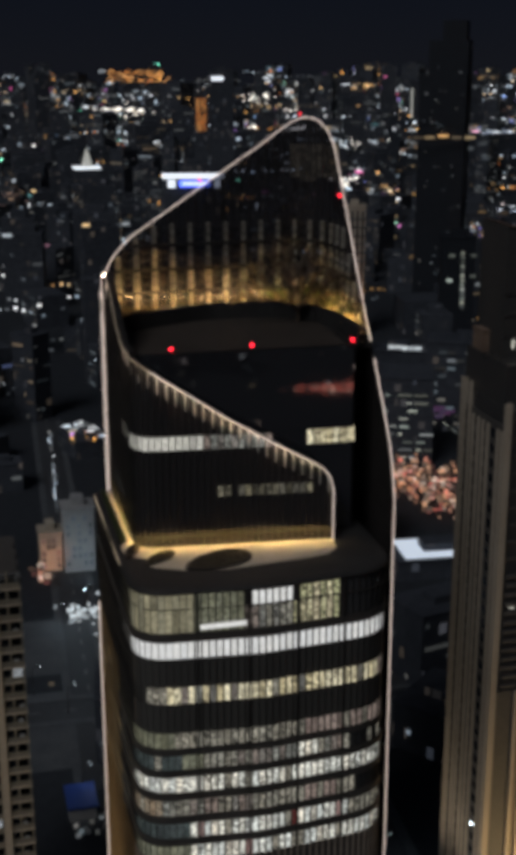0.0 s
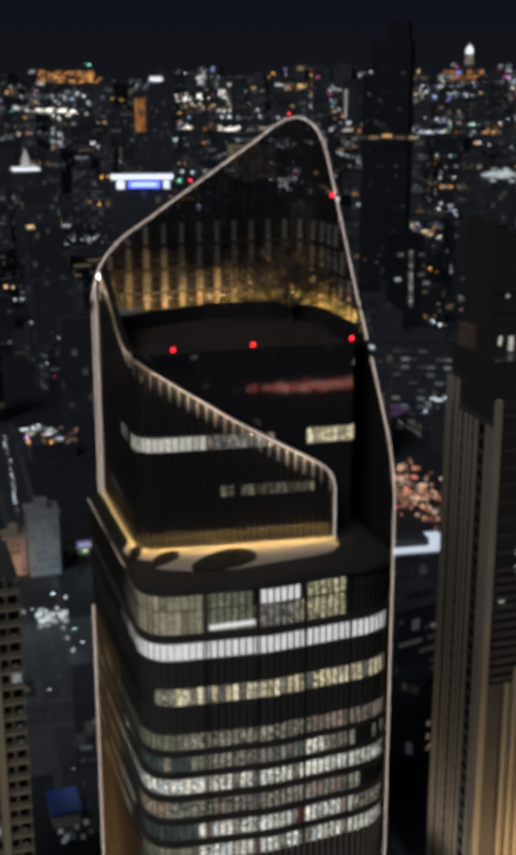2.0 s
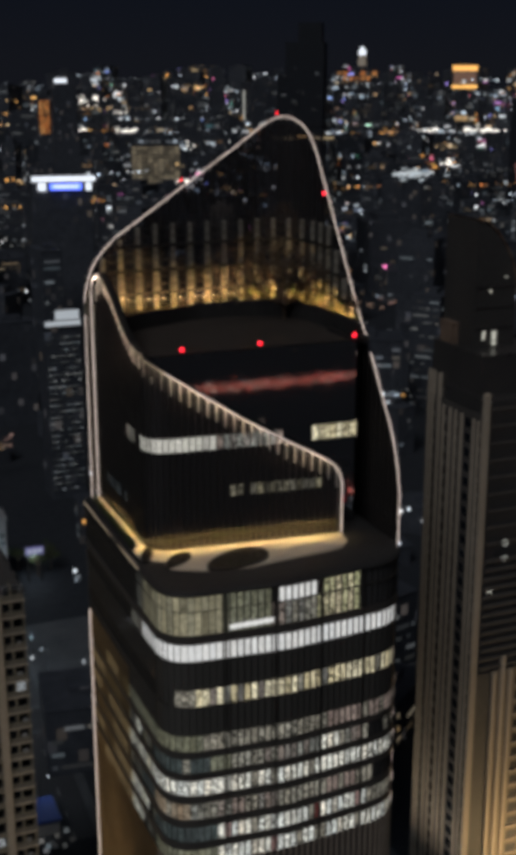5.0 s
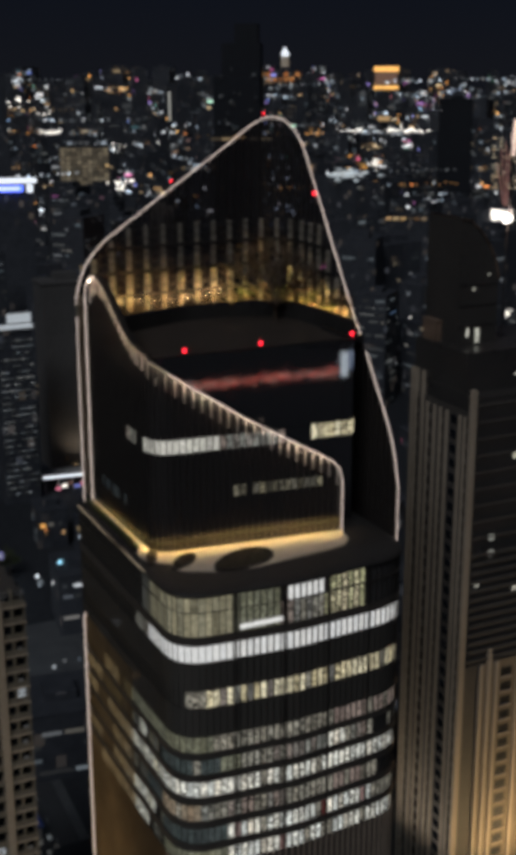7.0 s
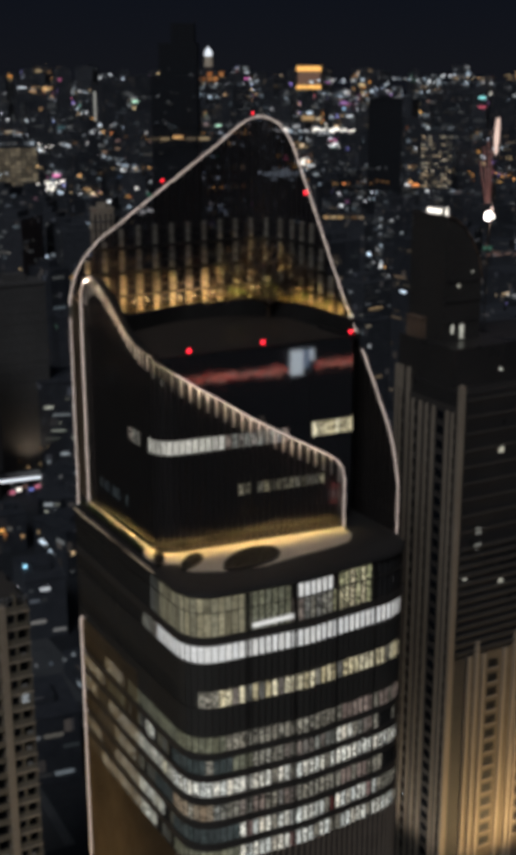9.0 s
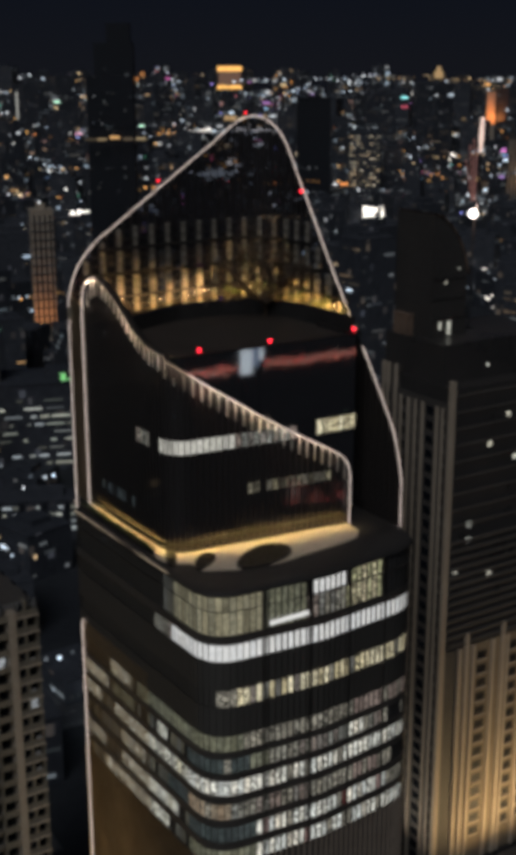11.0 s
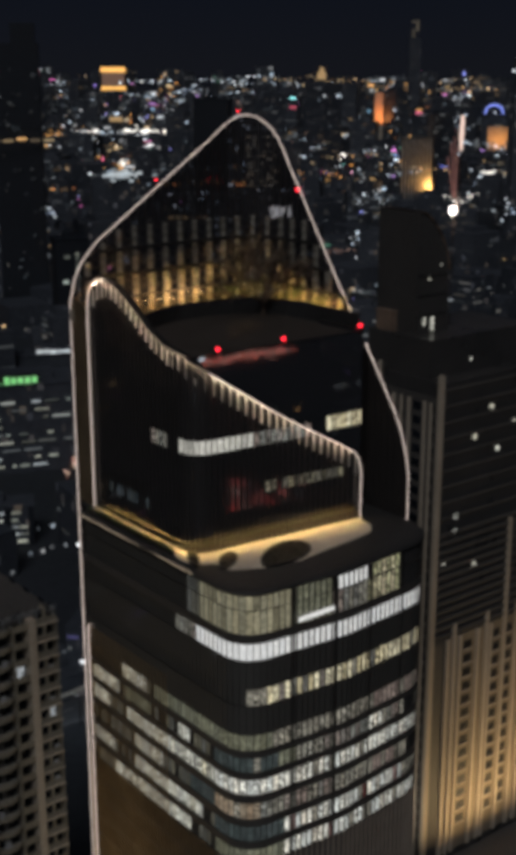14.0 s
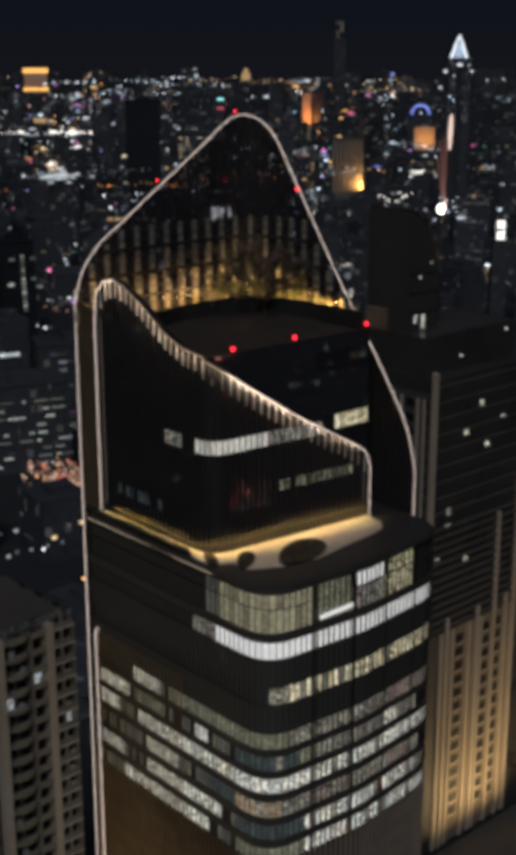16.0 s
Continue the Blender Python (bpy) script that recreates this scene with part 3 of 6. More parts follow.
def oval(name, x, y, a, b, turn, label):
    """A planting bed: low kerb, soil and a clipped bushy top."""
    c, s = math.cos(radians(turn)), math.sin(radians(turn))
    kerb, soil, hedge = bmesh.new(), bmesh.new(), bmesh.new()
    rim = [(a * math.cos(t * math.pi / 16), b * math.sin(t * math.pi / 16) * (1 + 0.25 * math.cos(t * math.pi / 16))) for t in range(32)]
    path = [(x + (u * c - v * s), y + (u * s + v * c)) for u, v in rim]
    path = rounded([(px, py, 0) for px, py in path], 0.4, closed=True)
    sweep(kerb, path, 91.7, 92.0, 0.12, -0.12, closed=True)
    cap(soil, path, 91.92, 0.1)
    r = random.Random(int(x * 10))
    for k in range(int(a * b * 40)):
        t, q = r.random() * 6.283, math.sqrt(r.random()) * 0.93
        u, v = a * q * math.cos(t), b * q * math.sin(t)
        px, py, pz = x + u * c - v * s, y + u * s + v * c, 91.95 + r.random() * 0.55 * (1.1 - q * q)
        d = [Vector((r.uniform(-1, 1), r.uniform(-1, 1), r.uniform(-0.5, 1))).normalized() * r.uniform(0.12, 0.26) for _ in range(3)]
        o = Vector((px, py, pz))
        hedge.faces.new([hedge.verts.new(o + d[0]), hedge.verts.new(o + d[1]), hedge.verts.new(o + d[2])])
        hedge.faces.new([hedge.verts.new(o - d[0] * 0.8), hedge.verts.new(o + d[1] * 0.9), hedge.verts.new(o - d[2] * 0.8)])
    bed = thing(name, (x, y, 91.7), label, "planter", "terrace planting beds")
    part("kerb", kerb, "dark_metal", bed)
    part("soil", soil, "soil", bed)
    part("shrubs", hedge, "dry_leaves", bed, kind="stuff")
    return bed


oval("planting_bed", 26.5, 164.0, 3.0, 1.15, 43, "small oval bed of dark shrubs on the terrace")
oval("planting_bed", 34.4, 161.0, 5.2, 2.7, 20, "long oval bed of dark shrubs on the terrace")
oval("planting_bed", 23.0, 167.4, 2.6, 0.75, 66, "narrow bed of shrubs at the terrace corner")

hedge_bed = thing("side_hedge", (22.2, 183, 91.6), "long narrow clipped hedge along the terrace edge", "hedge")
part("trough", boxes((21.75, 22.75, 171.5, 194.5, 91.45, 91.8)), "dark_metal", hedge_bed)
bm = bmesh.new()
r = random.Random(5)
for k in range(1500):
    q = Vector((r.uniform(21.8, 22.7), r.uniform(171.6, 194.4), 91.85 + r.random() * 0.45))
    d = [Vector((r.uniform(-1, 1), r.uniform(-1, 1), r.uniform(-0.6, 1))).normalized() * r.uniform(0.1, 0.22) for _ in range(3)]
    bm.faces.new([bm.verts.new(q + v) for v in d])
part("shrubs", bm, "leaves", hedge_bed, kind="stuff")

WALL = [(x - nx * 0.6, y - ny * 0.6, nx, ny, s) for x, y, nx, ny, s in FOOT]

# front shell: the wall whose top edge sinks from the back corner to the front post
FRONT_TOP_SIDE = [(167.0, 120.4), (171.0, 121.2), (174.0, 121.6), (178.0, 123.3), (183.0, 126.5), (187.0, 128.5), (189.8, 129.1), (192.0, 128.5), (193.6, 127.0), (194.3, 125.0), (194.6, 123.5)]
FRONT_TOP_FACE = [(23.2, 120.6), (24.8, 119.5), (29.3, 116.4), (33.9, 113.4), (37.3, 111.1), (44.0, 107.2), (49.2, 104.3), (51.2, 103.0), (52.2, 101.7), (52.6, 99.8)]


def front_top(x, y):
    return keyed(FRONT_TOP_SIDE, y) if x < 23.6 and y > 168.5 else keyed(FRONT_TOP_FACE, x)


tops = [front_top(p[0], p[1]) for p in FOOT]
tops[0] = 123.5
bm = bmesh.new()
sweep(bm, WALL, 91.6, [t - 0.15 for t in tops], -0.05, -0.45)
part("front_shell_wall", bm, "shell_glass", tower, "dark glass wall with sloping top")
bm = bmesh.new()
rim = [(p[0] + p[2] * 0.05, p[1] + p[3] * 0.05, t - 0.2) for p, t in zip(FOOT, tops)]
rim = [(23.3, 194.75, 91.75), (23.3, 194.75, 122.0)] + rim[1:] + [(rim[-1][0], rim[-1][1], 91.75)]
hook = [i for i, q in enumerate(rim) if q[1] > 189.0 and q[2] > 100][-1]
front = [i for i, q in enumerate(rim) if q[0] > 26.0][0]
tube(bm, rim[:hook + 1], 0.08)
part("front_led_edge", bm, "led_strip", tower, "glowing warm white LED edge")
bm = bmesh.new()
tube(bm, rim[front:], 0.075)
part("front_led_edge", bm, "led_strip", tower, "glowing warm white LED edge")
bm = bmesh.new()
tube(bm, rim[hook:front + 1], 0.07)
part("front_led_edge", bm, "led_faint", tower, "dimly glowing LED edge")
bm = bmesh.new()
sweep(bm, WALL, [t - 0.17 for t in tops], [t - 0.06 for t in tops], 0.64, -0.5)
sweep(bm, WALL, [t - 0.42 for t in tops], [t - 0.171 for t in tops], 0.62, 0.55)
part("front_coping", bm, "dark_metal", tower)
bm = bmesh.new()
tube(bm, [(p[0] + p[2] * 0.46, p[1] + p[3] * 0.46, t - 0.27) for p, t in zip(WALL, tops) if 1.9 < p[4] and p[0] < 50.8], 0.052, 5)
part("fin_downlight", bm, "led_under", tower, "LED strip under the coping")
# vertical mullions of the front shell, and the pale fin heads under the glowing edge
for i, p in enumerate(WALL):
    if i % 2 == 0:
        turn = math.degrees(math.atan2(p[3], p[2]))
        part("shell_mullion", boxes((p[0] - 0.06, p[0] + 0.10, p[1] - 0.05, p[1] + 0.05, 91.7, tops[i] - 0.5, turn, (p[0], p[1]))), "dark_metal", tower)
HEADS = rounded([(23.8, 193.6, 0), (23.8, 168.4, 4.0), (52.0, 165.45, 0)], 1.3)
for x, y, nx, ny, run in HEADS:
    bm = bmesh.new()
    h = front_top(x - 0.6 if x < 24.5 else x, y)
    prof = [(-0.05, h - 3.0), (0.22, h - 2.8), (0.15, h - 0.2), (-0.05, h - 0.2)]
    a = [bm.verts.new((x + u * nx - 0.08 * ny, y + u * ny + 0.08 * nx, z)) for u, z in prof]
    b = [bm.verts.new((x + u * nx + 0.08 * ny, y + u * ny - 0.08 * nx, z)) for u, z in prof]
    bm.faces.new(a)
    bm.faces.new(b[::-1])
    for k in range(4):
        bm.faces.new((a[k], b[k], b[(k + 1) % 4], a[(k + 1) % 4]))
    part("fin_head", bm, "fin_aluminium", tower)
# cove light under a small ledge along the foot of the shell
cove = [92.45 if p[1] > 172 else 92.45 + min(1.0, (172 - p[1]) / 5) * 0.95 for p in WALL]
bm = bmesh.new()
sweep(bm, WALL, cove, [c + 0.15 for c in cove], 0.42, -0.04)
sweep(bm, WALL, [c - 0.15 for c in cove], [c - 0.001 for c in cove], 0.42, 0.36)
sweep(bm, WALL, [c + 0.151 for c in cove], [c + 0.42 for c in cove], 0.45, 0.40)
part("cove_ledge", bm, "dark_metal", tower)
bm = bmesh.new()
side = [i for i, p in enumerate(WALL) if p[1] > 171.9]
tube(bm, [(p[0] + p[2] * 0.2, p[1] + p[3] * 0.2, c - 0.07) for p, c in zip(WALL[len(side):], cove[len(side):])], 0.045, 5)
part("terrace_cove_light", bm, "led_gold", tower, "gold LED cove light")
bm = bmesh.new()
tube(bm, [(WALL[i][0] + WALL[i][2] * 0.2, WALL[i][1] + WALL[i][3] * 0.2, cove[i] - 0.07) for i in side[1:]], 0.009, 5)
part("terrace_cove_light", bm, "led_gold", tower, "gold LED cove light")
bm = bmesh.new()
tube(bm, [(p[0] + p[2] * 0.34, p[1] + p[3] * 0.34, c + 0.2) for p, c in zip(WALL[4:-2], cove[4:-2])], 0.006, 5)
part("wall_wash_light", bm, "led_gold", tower, "thin gold LED line washing the wall")
# outer LED line along the terrace's side edge
bm = bmesh.new()
tube(bm, [(20.85, y, 91.0) for y in np.linspace(195.2, 166.0, 14)] + [(20.9, 164.8, 91.0)], 0.07, 5)
part("terrace_edge_light", bm, "led_edge_soft", tower)

# back shell: the tall wall round the back and the far side, with the apex over its rounded corner
HIGH = rounded([(61.8, 163.6, 0), (61.8, 202.0, 9.0), (23.7, 200.6, 0)], 0.5)
HIGH_RUN = [(0.0, 97.5), (0.6, 100.5), (1.6, 103.4), (3.0, 106.2), (5.1, 109.2), (10.1, 116.2), (14.0, 121.2), (18.0, 126.5), (22.0, 132.3), (26.0, 138.1), (28.0, 140.9), (30.0, 143.75), (32.0, 147.05), (34.0, 149.3), (36.0, 150.65), (38.0, 151.2), (40.0, 150.75), (42.0, 149.6), (44.0, 148.15), (46.0, 146.75), (54.8, 141.1), (64.7, 134.6), (67.6, 132.8), (70.0, 130.5), (71.7, 128.2), (72.6, 125.8), (73.0, 123.5)]
htops = [keyed(HIGH_RUN, p[4]) for p in HIGH]
for _ in range(2):
    htops = [htops[0]] + [(a + 2 * b + c) / 4 for a, b, c in zip(htops, htops[1:], htops[2:])] + [htops[-1]]
bm = bmesh.new()
sweep(bm, HIGH, 2.0, [min(t - 0.15, 119.0) for t in htops], -0.05, -0.5)
part("back_shell_wall", bm, "shell_dark", tower, "tall dark glass back wall")
bm = bmesh.new()
sweep(bm, [p for p, t in zip(HIGH, htops) if t > 119.6], 119.01, [t - 0.15 for t in htops if t > 119.6], -0.05, -0.5)
part("glass_screen", bm, "screen_glass", tower, "see-through dark glass screen rising to an apex")
bm = bmesh.new()
rim = [(p[0] - p[2] * 0.15, p[1] - p[3] * 0.15, t) for p, t in zip(HIGH, htops)]
gap = [i for i, p in enumerate(HIGH) if p[0] > 61.4 and 174.2 < p[1] < 175.6]
rim0 = [(61.85, 163.4, 3.0)] + rim[:gap[0]]
rim1 = rim[gap[-1]:] + [(23.55, 200.5, 3.0)]
tube(bm, rim0, 0.075)
tube(bm, rim1, 0.075)
tube(bm, [(20.85, 194.2, 3.0), (20.85, 194.2, 71.6), (20.85, 194.0, 72.3), (20.85, 193.3, 72.7)], 0.085)
part("back_led_edge", bm, "led_strip", tower, "glowing warm white LED edge")
for i, p in enumerate(HIGH):
    if i % 3 == 0:
        turn = math.degrees(math.atan2(p[3], p[2]))
        part("shell_mullion", boxes((p[0] - 0.62, p[0] - 0.52, p[1] - 0.06, p[1] + 0.06, 92, htops[i] - 0.4, turn, (p[0], p[1]))), "dark_metal", tower)
# tiers of pale fins, lit gold from below
TIERS = ((120.9, 123.3, 0.32), (123.8, 126.9, 0.46), (127.4, 130.9, 0.34), (131.5, 134.6, 0.28))
for i, p in enumerate(HIGH):
    if i % 6 == 2 and p[4] > 12:
        turn = math.degrees(math.atan2(p[3], p[2]))
        for z0, z1, half in TIERS:
            z1 = min(z1, htops[i] - 0.8)
            if z1 - z0 < 0.8:
                continue
            bm = bmesh.new()
            box(bm, p[0] - 1.05, p[0] - 0.55, p[1] - half, p[1] - half * 0.25, z0, z1, turn, (p[0], p[1]))
            box(bm, p[0] - 1.05, p[0] - 0.55, p[1] + half * 0.25, p[1] + half, z0, z1, turn, (p[0], p[1]))
            box(bm, p[0] - 0.75, p[0] - 0.52, p[1] - half * 0.3, p[1] + half * 0.3, z0, z1, turn, (p[0], p[1]))
            part("uplit_fin", bm, "bronze_fin", tower, "pale twin-bladed fin lit gold from below")
for zr in (123.4, 127.0, 131.0):
    bm = bmesh.new()
    sub = [p for p, t in zip(HIGH, htops) if t > zr + 1.0 and p[4] > 14]
    sweep(bm, sub, zr, zr + 0.3, -1.1, -1.25)
    part("rail", bm, "dark_metal", tower)
# thin louvre rails break the fins into short lit lengths
for k in range(10):
    zr = 122.3 + 1.3 * k
    bm = bmesh.new()
    sub = [p for p, t in zip(HIGH, htops) if t > zr + 1.2 and p[4] > 14]
    sweep(bm, sub, zr, zr + 0.12, -1.12, -1.2)
    part("louvre_rail", bm, "dark_metal", tower)
BEDLINE = [p for p in HIGH if p[4] > 12.0 and p[0] > 24.5]
# the planter wall curves round the roof in front of the fins and hides the uplights
UPSTAND = rounded([(58.6, 172.5, 0), (58.6, 196.6, 14.0), (40.0, 196.2, 3.0), (24.6, 189.5, 0)], 0.6)
strip = [(x + nx * 0.5, y + ny * 0.5, 121.45) for x, y, nx, ny, s in UPSTAND[8:-4]]
cut = [i for i, q in enumerate(strip) if q[0] > 44][-1]
bm = bmesh.new()
tube(bm, strip[:cut + 1], 0.075, 5)
part("fin_uplight", bm, "uplight_gold", tower, "gold linear uplight")
bm = bmesh.new()
tube(bm, strip[cut:], 0.033, 5)
part("fin_uplight", bm, "uplight_gold", tower, "gold linear uplight")
bm = bmesh.new()
sweep(bm, UPSTAND, 119.3, 122.0, 0.2, -0.2)
# unseen lip added over the strip to keep its light off the upper fins
sweep(bm, UPSTAND, 121.75, 121.9, 0.67, 0.2)
part("planter_upstand", bm, "dark_roof", tower, "low dark curving planter wall with an added light-blocking lip")
bm = bmesh.new()
sweep(bm, BEDLINE, 119.3, 120.05, -0.4, -3.3)
part("planter_bed", bm, "soil", tower)
# shrubs stand in clumps at the foot of the fins, thicker and taller round the corner
bm = bmesh.new()
r = random.Random(77)
for k, (x, y, nx, ny, s) in enumerate(BEDLINE):
    thick = max(0.0, min(1.0, (x - 44) / 9))
    clump = 0.35 + 0.65 * max(0.0, math.cos((s - 1.0) * 2 * math.pi / 3.0))
    for _ in range(int(10 + 22 * thick)):
        top = 2.6 * clump + 0.4 + thick * 3.6 * (0.45 + 0.55 * noise.noise((x * 0.7, y * 0.7, 1.7)))
        q = Vector((x - nx * r.uniform(1.25, 1.8) + r.uniform(-0.3, 0.3) * ny, y - ny * r.uniform(1.25, 1.8) + r.uniform(-0.3, 0.3) * nx, 120.4 + r.random() ** 1.2 * top))
        d = [Vector((r.uniform(-1, 1), r.uniform(-1, 1), r.uniform(-1, 1))).normalized() * r.uniform(0.14, 0.36) for _ in range(3)]
        bm.faces.new([bm.verts.new(q + v) for v in d])
part("shrub_border", bm, "dry_leaves", tower, kind="stuff", label="thin shrubs in clumps in front of the gold fins")

bm = bmesh.new()
v = [bm.verts.new(q) for q in ((23.9, 194.5, 91.5), (23.9, 200.2, 91.5), (23.9, 200.2, 124.6), (23.9, 194.5, 122.8))]
w = [bm.verts.new((q.co.x + 0.35, q.co.y, q.co.z)) for q in v]
bm.faces.new(v)
bm.faces.new(w[::-1])
for k in range(4):
    bm.faces.new((v[k], v[(k + 1) % 4], w[(k + 1) % 4], w[k]))
part("return_wall", bm, "champagne_metal", tower, "narrow bronze wall between the two glowing edges")

# inner block between the shells, with its roof
bm = bmesh.new()
INNER = rounded([(24.0, 199.5, 0), (24.0, 170.5, 3.0), (57.4, 169.6, 0.6), (57.6, 199.5, 0)], 1.0, closed=True)
PARAPET = rounded([(24.0, 178, 0), (24.0, 170.5, 3.0), (57.4, 169.6, 0.6), (57.5, 180, 0)], 1.0)
sweep(bm, INNER, 91.5, 105.2, 0, -0.6, closed=True)
part("inner_block_wall", bm, "inner_glass", tower, "dark glass inner block")
bm = bmesh.new()
sweep(bm, INNER, 105.21, 107.69, -0.12, -0.6, closed=True)
part("inner_window_band", bm, "inner_glass", tower)
bm = bmesh.new()
sweep(bm, INNER, 107.7, 119.35, 0, -0.6, closed=True)
part("inner_upper_wall", bm, "inner_glass", tower, "dark mirror glass upper wall")
bm = bmesh.new()
sweep(bm, PARAPET, 119.36, 120.0, 0, -0.5)
part("inner_parapet", bm, "inner_glass", tower)
bm = bmesh.new()
cap(bm, INNER, 119.4, 0.05)
part("inner_roof", bm, "roof_paving", tower, "brown rooftop paving")
part("side_roof", boxes((57.7, 61.2, 174, 197.0, 118.4, 119.3)), "dark_roof", tower)
bm = bmesh.new()
sweep(bm, PARAPET, 120.0, 120.12, 0.06, -0.6)
part("inner_coping", bm, "dark_metal", tower)
# lit storey seen over and beside the sloping edge
for path, test, name in ((INNER, lambda p: p[1] < 171.5 and p[0] > 49.5, "inner_pane"), (WALL[::2], lambda p: p[1] < 172.5 and p[0] < 44 or 174 < p[1] < 179.5, "shell_pane")):
    for a, b in zip(path, path[1:]):
        if not (test(a) and test(b)) or b[4] - a[4] > 1.3:
            continue
        x, y = (a[0] + b[0]) / 2, (a[1] + b[1]) / 2
        turn = math.degrees(math.atan2(a[3] + b[3], a[2] + b[2]))
        bm = bmesh.new()
        zl, zh = (105.3, 107.5) if name == "inner_pane" else (106.5, 108.5)
        box(bm, x - 0.04, x + 0.03, y - 0.42, y + 0.42, zl, zh, turn, (x, y))
        part(name, bm, "pane_dim" if y > 175 or (x > 33.6 and name == "shell_pane") else "pane_yellow" if name == "inner_pane" else "pane_shell", tower)

# a dim short row of windows low in the sloping wall, and a few on its side
for a, b in zip(WALL[::2], WALL[2::2]):
    x, y = (a[0] + b[0]) / 2, (a[1] + b[1]) / 2
    turn = math.degrees(math.atan2(a[3] + b[3], a[2] + b[2]))
    if 36 < x < 49.6 and noise.noise((x * 0.5, 3.1, 0.2)) > -0.25:
        part("shell_pane", boxes((x - 0.04, x + 0.03, y - 0.42, y + 0.42, 99.2, 100.8, turn, (x, y))), "pane_hall_dim", tower)
    if 180 < y < 191 and noise.noise((y * 0.6, 8.1, 0.2)) > -0.1:
        part("shell_pane", boxes((x - 0.04, x + 0.03, y - 0.42, y + 0.42, 95.6, 97.2, turn, (x, y))), "pane_bluish", tower)


def beacon(x, y, z, label, size=0.33):
    b = thing("obstruction_light", (x, y, z), label, "warning light", "red obstruction lights")
    base, dome = bmesh.new(), bmesh.new()
    tube(base, [(x, y, z), (x, y, z + 0.35)], 0.12, 8)
    bmesh.ops.create_uvsphere(dome, u_segments=10, v_segments=6, radius=size, matrix=Matrix.Translation((x, y, z + 0.35 + size * 0.8)))
    part("base", base, "dark_metal", b)
    part("dome", dome, "red_beacon", b, "glowing red dome")


for bx, by in ((29.9, 170.5), (41.7, 170.3), (56.9, 170.3)):
    beacon(bx, by, 120.1, "glowing red aircraft warning light on the roof parapet", 0.3)
beacon(57.4, 201.5, 151.1, "small red warning light on the tower apex", 0.2)
beacon(60.9, 190.2, 138.9, "red warning light beside the sloping edge", 0.3)
beacon(40.5, 201.0, 140.9, "small red warning light on the sloping edge", 0.2)

# roof garden trees in front of the gold fins


def leafy_tree(name, x, y, z, h, spread, seed, label, group, lean=0.0):
    r = random.Random(seed)
    t = thing(name, (x, y, z), label, "tree", group)
    wood, crown = bmesh.new(), bmesh.new()
    fork = Vector((x + lean, y, z + h * 0.35))
    tube(wood, [(x, y, z), (x + lean * 0.6, y, z + h * 0.2), fork], [0.16 * h / 5, 0.12 * h / 5, 0.10 * h / 5], 7)
    for k in range(9):
        a = k * 0.7 + r.random()
        tip = fork + Vector((math.cos(a) * spread * r.uniform(0.5, 1), math.sin(a) * spread * r.uniform(0.5, 1), h * r.uniform(0.25, 0.62)))
        mid = fork.lerp(tip, 0.5) + Vector((0, 0, h * 0.06))
        tube(wood, [fork, mid, tip], [0.07 * h / 5, 0.05 * h / 5, 0.02 * h / 5], 5)
        for j in range(120):
            q = mid.lerp(tip, r.uniform(0.0, 1.15)) + Vector((r.gauss(0, 0.2), r.gauss(0, 0.2), r.gauss(0, 0.16))) * spread * 0.8
            d = [Vector((r.uniform(-1, 1), r.uniform(-1, 1), r.uniform(-1, 1))).normalized() * r.uniform(0.1, 0.2) * h / 5 for _ in range(3)]
            crown.faces.new([crown.verts.new(q + v) for v in d])
    part("trunk", wood, "bark", t)
    part("crown", crown, "leaves", t)
    return t


def broad_tree(name, x, y, z, reach, h, seed, label, group):
    """A low spreading tree, nearly bare: limbs fan out from a short trunk and fork into twigs."""
    r = random.Random(seed)
    t = thing(name, (x, y, z), label, "tree", group)
    wood, crown = bmesh.new(), bmesh.new()
    fork = Vector((x, y, z + h * 0.22))
    tube(wood, [(x, y, z), (x + 0.1, y, z + h * 0.1), fork], [0.34, 0.28, 0.26], 8)

    def twig(a, d, length, rad, order):
        b = a + d * length
        mid = a.lerp(b, 0.5) + Vector((r.uniform(-1, 1), r.uniform(-1, 1), r.uniform(-0.3, 1))) * length * 0.07
        tube(wood, [a, mid, b], [rad, rad * 0.85, rad * 0.65], 5 if order > 1 else 4)
        if order == 0:
            for _ in range(4):
                q = b + Vector((r.gauss(0, 0.3), r.gauss(0, 0.3), r.gauss(0, 0.3)))
                v = [Vector((r.uniform(-1, 1), r.uniform(-1, 1), r.uniform(-1, 1))).normalized() * r.uniform(0.1, 0.22) for _ in range(3)]
                crown.faces.new([crown.verts.new(q + w) for w in v])
            return
        for k in range(3):
            turn = Vector((r.uniform(-1, 1), r.uniform(-1, 1), r.uniform(-0.5, 0.8)))
            twig(b, (d * 0.8 + turn * 0.65).normalized(), length * r.uniform(0.6, 0.85), rad * 0.76, order - 1)

    for k in range(14):
        a = k * 2.3999 + r.uniform(-0.2, 0.2)
        e = radians(r.uniform(22, 72))
        twig(fork, Vector((math.cos(a) * math.cos(e), math.sin(a) * math.cos(e), math.sin(e))), reach * r.uniform(0.3, 0.42), 0.22, 3)
    part("trunk", wood, "bark", t)
    part("crown", crown, "dry_leaves", t)
    return t


broad_tree("roof_garden_tree", 54.3, 190.9, 119.4, 10.5, 9.5, 3, "broad bare-limbed rooftop tree dark against the gold-lit fins", "rooftop trees")
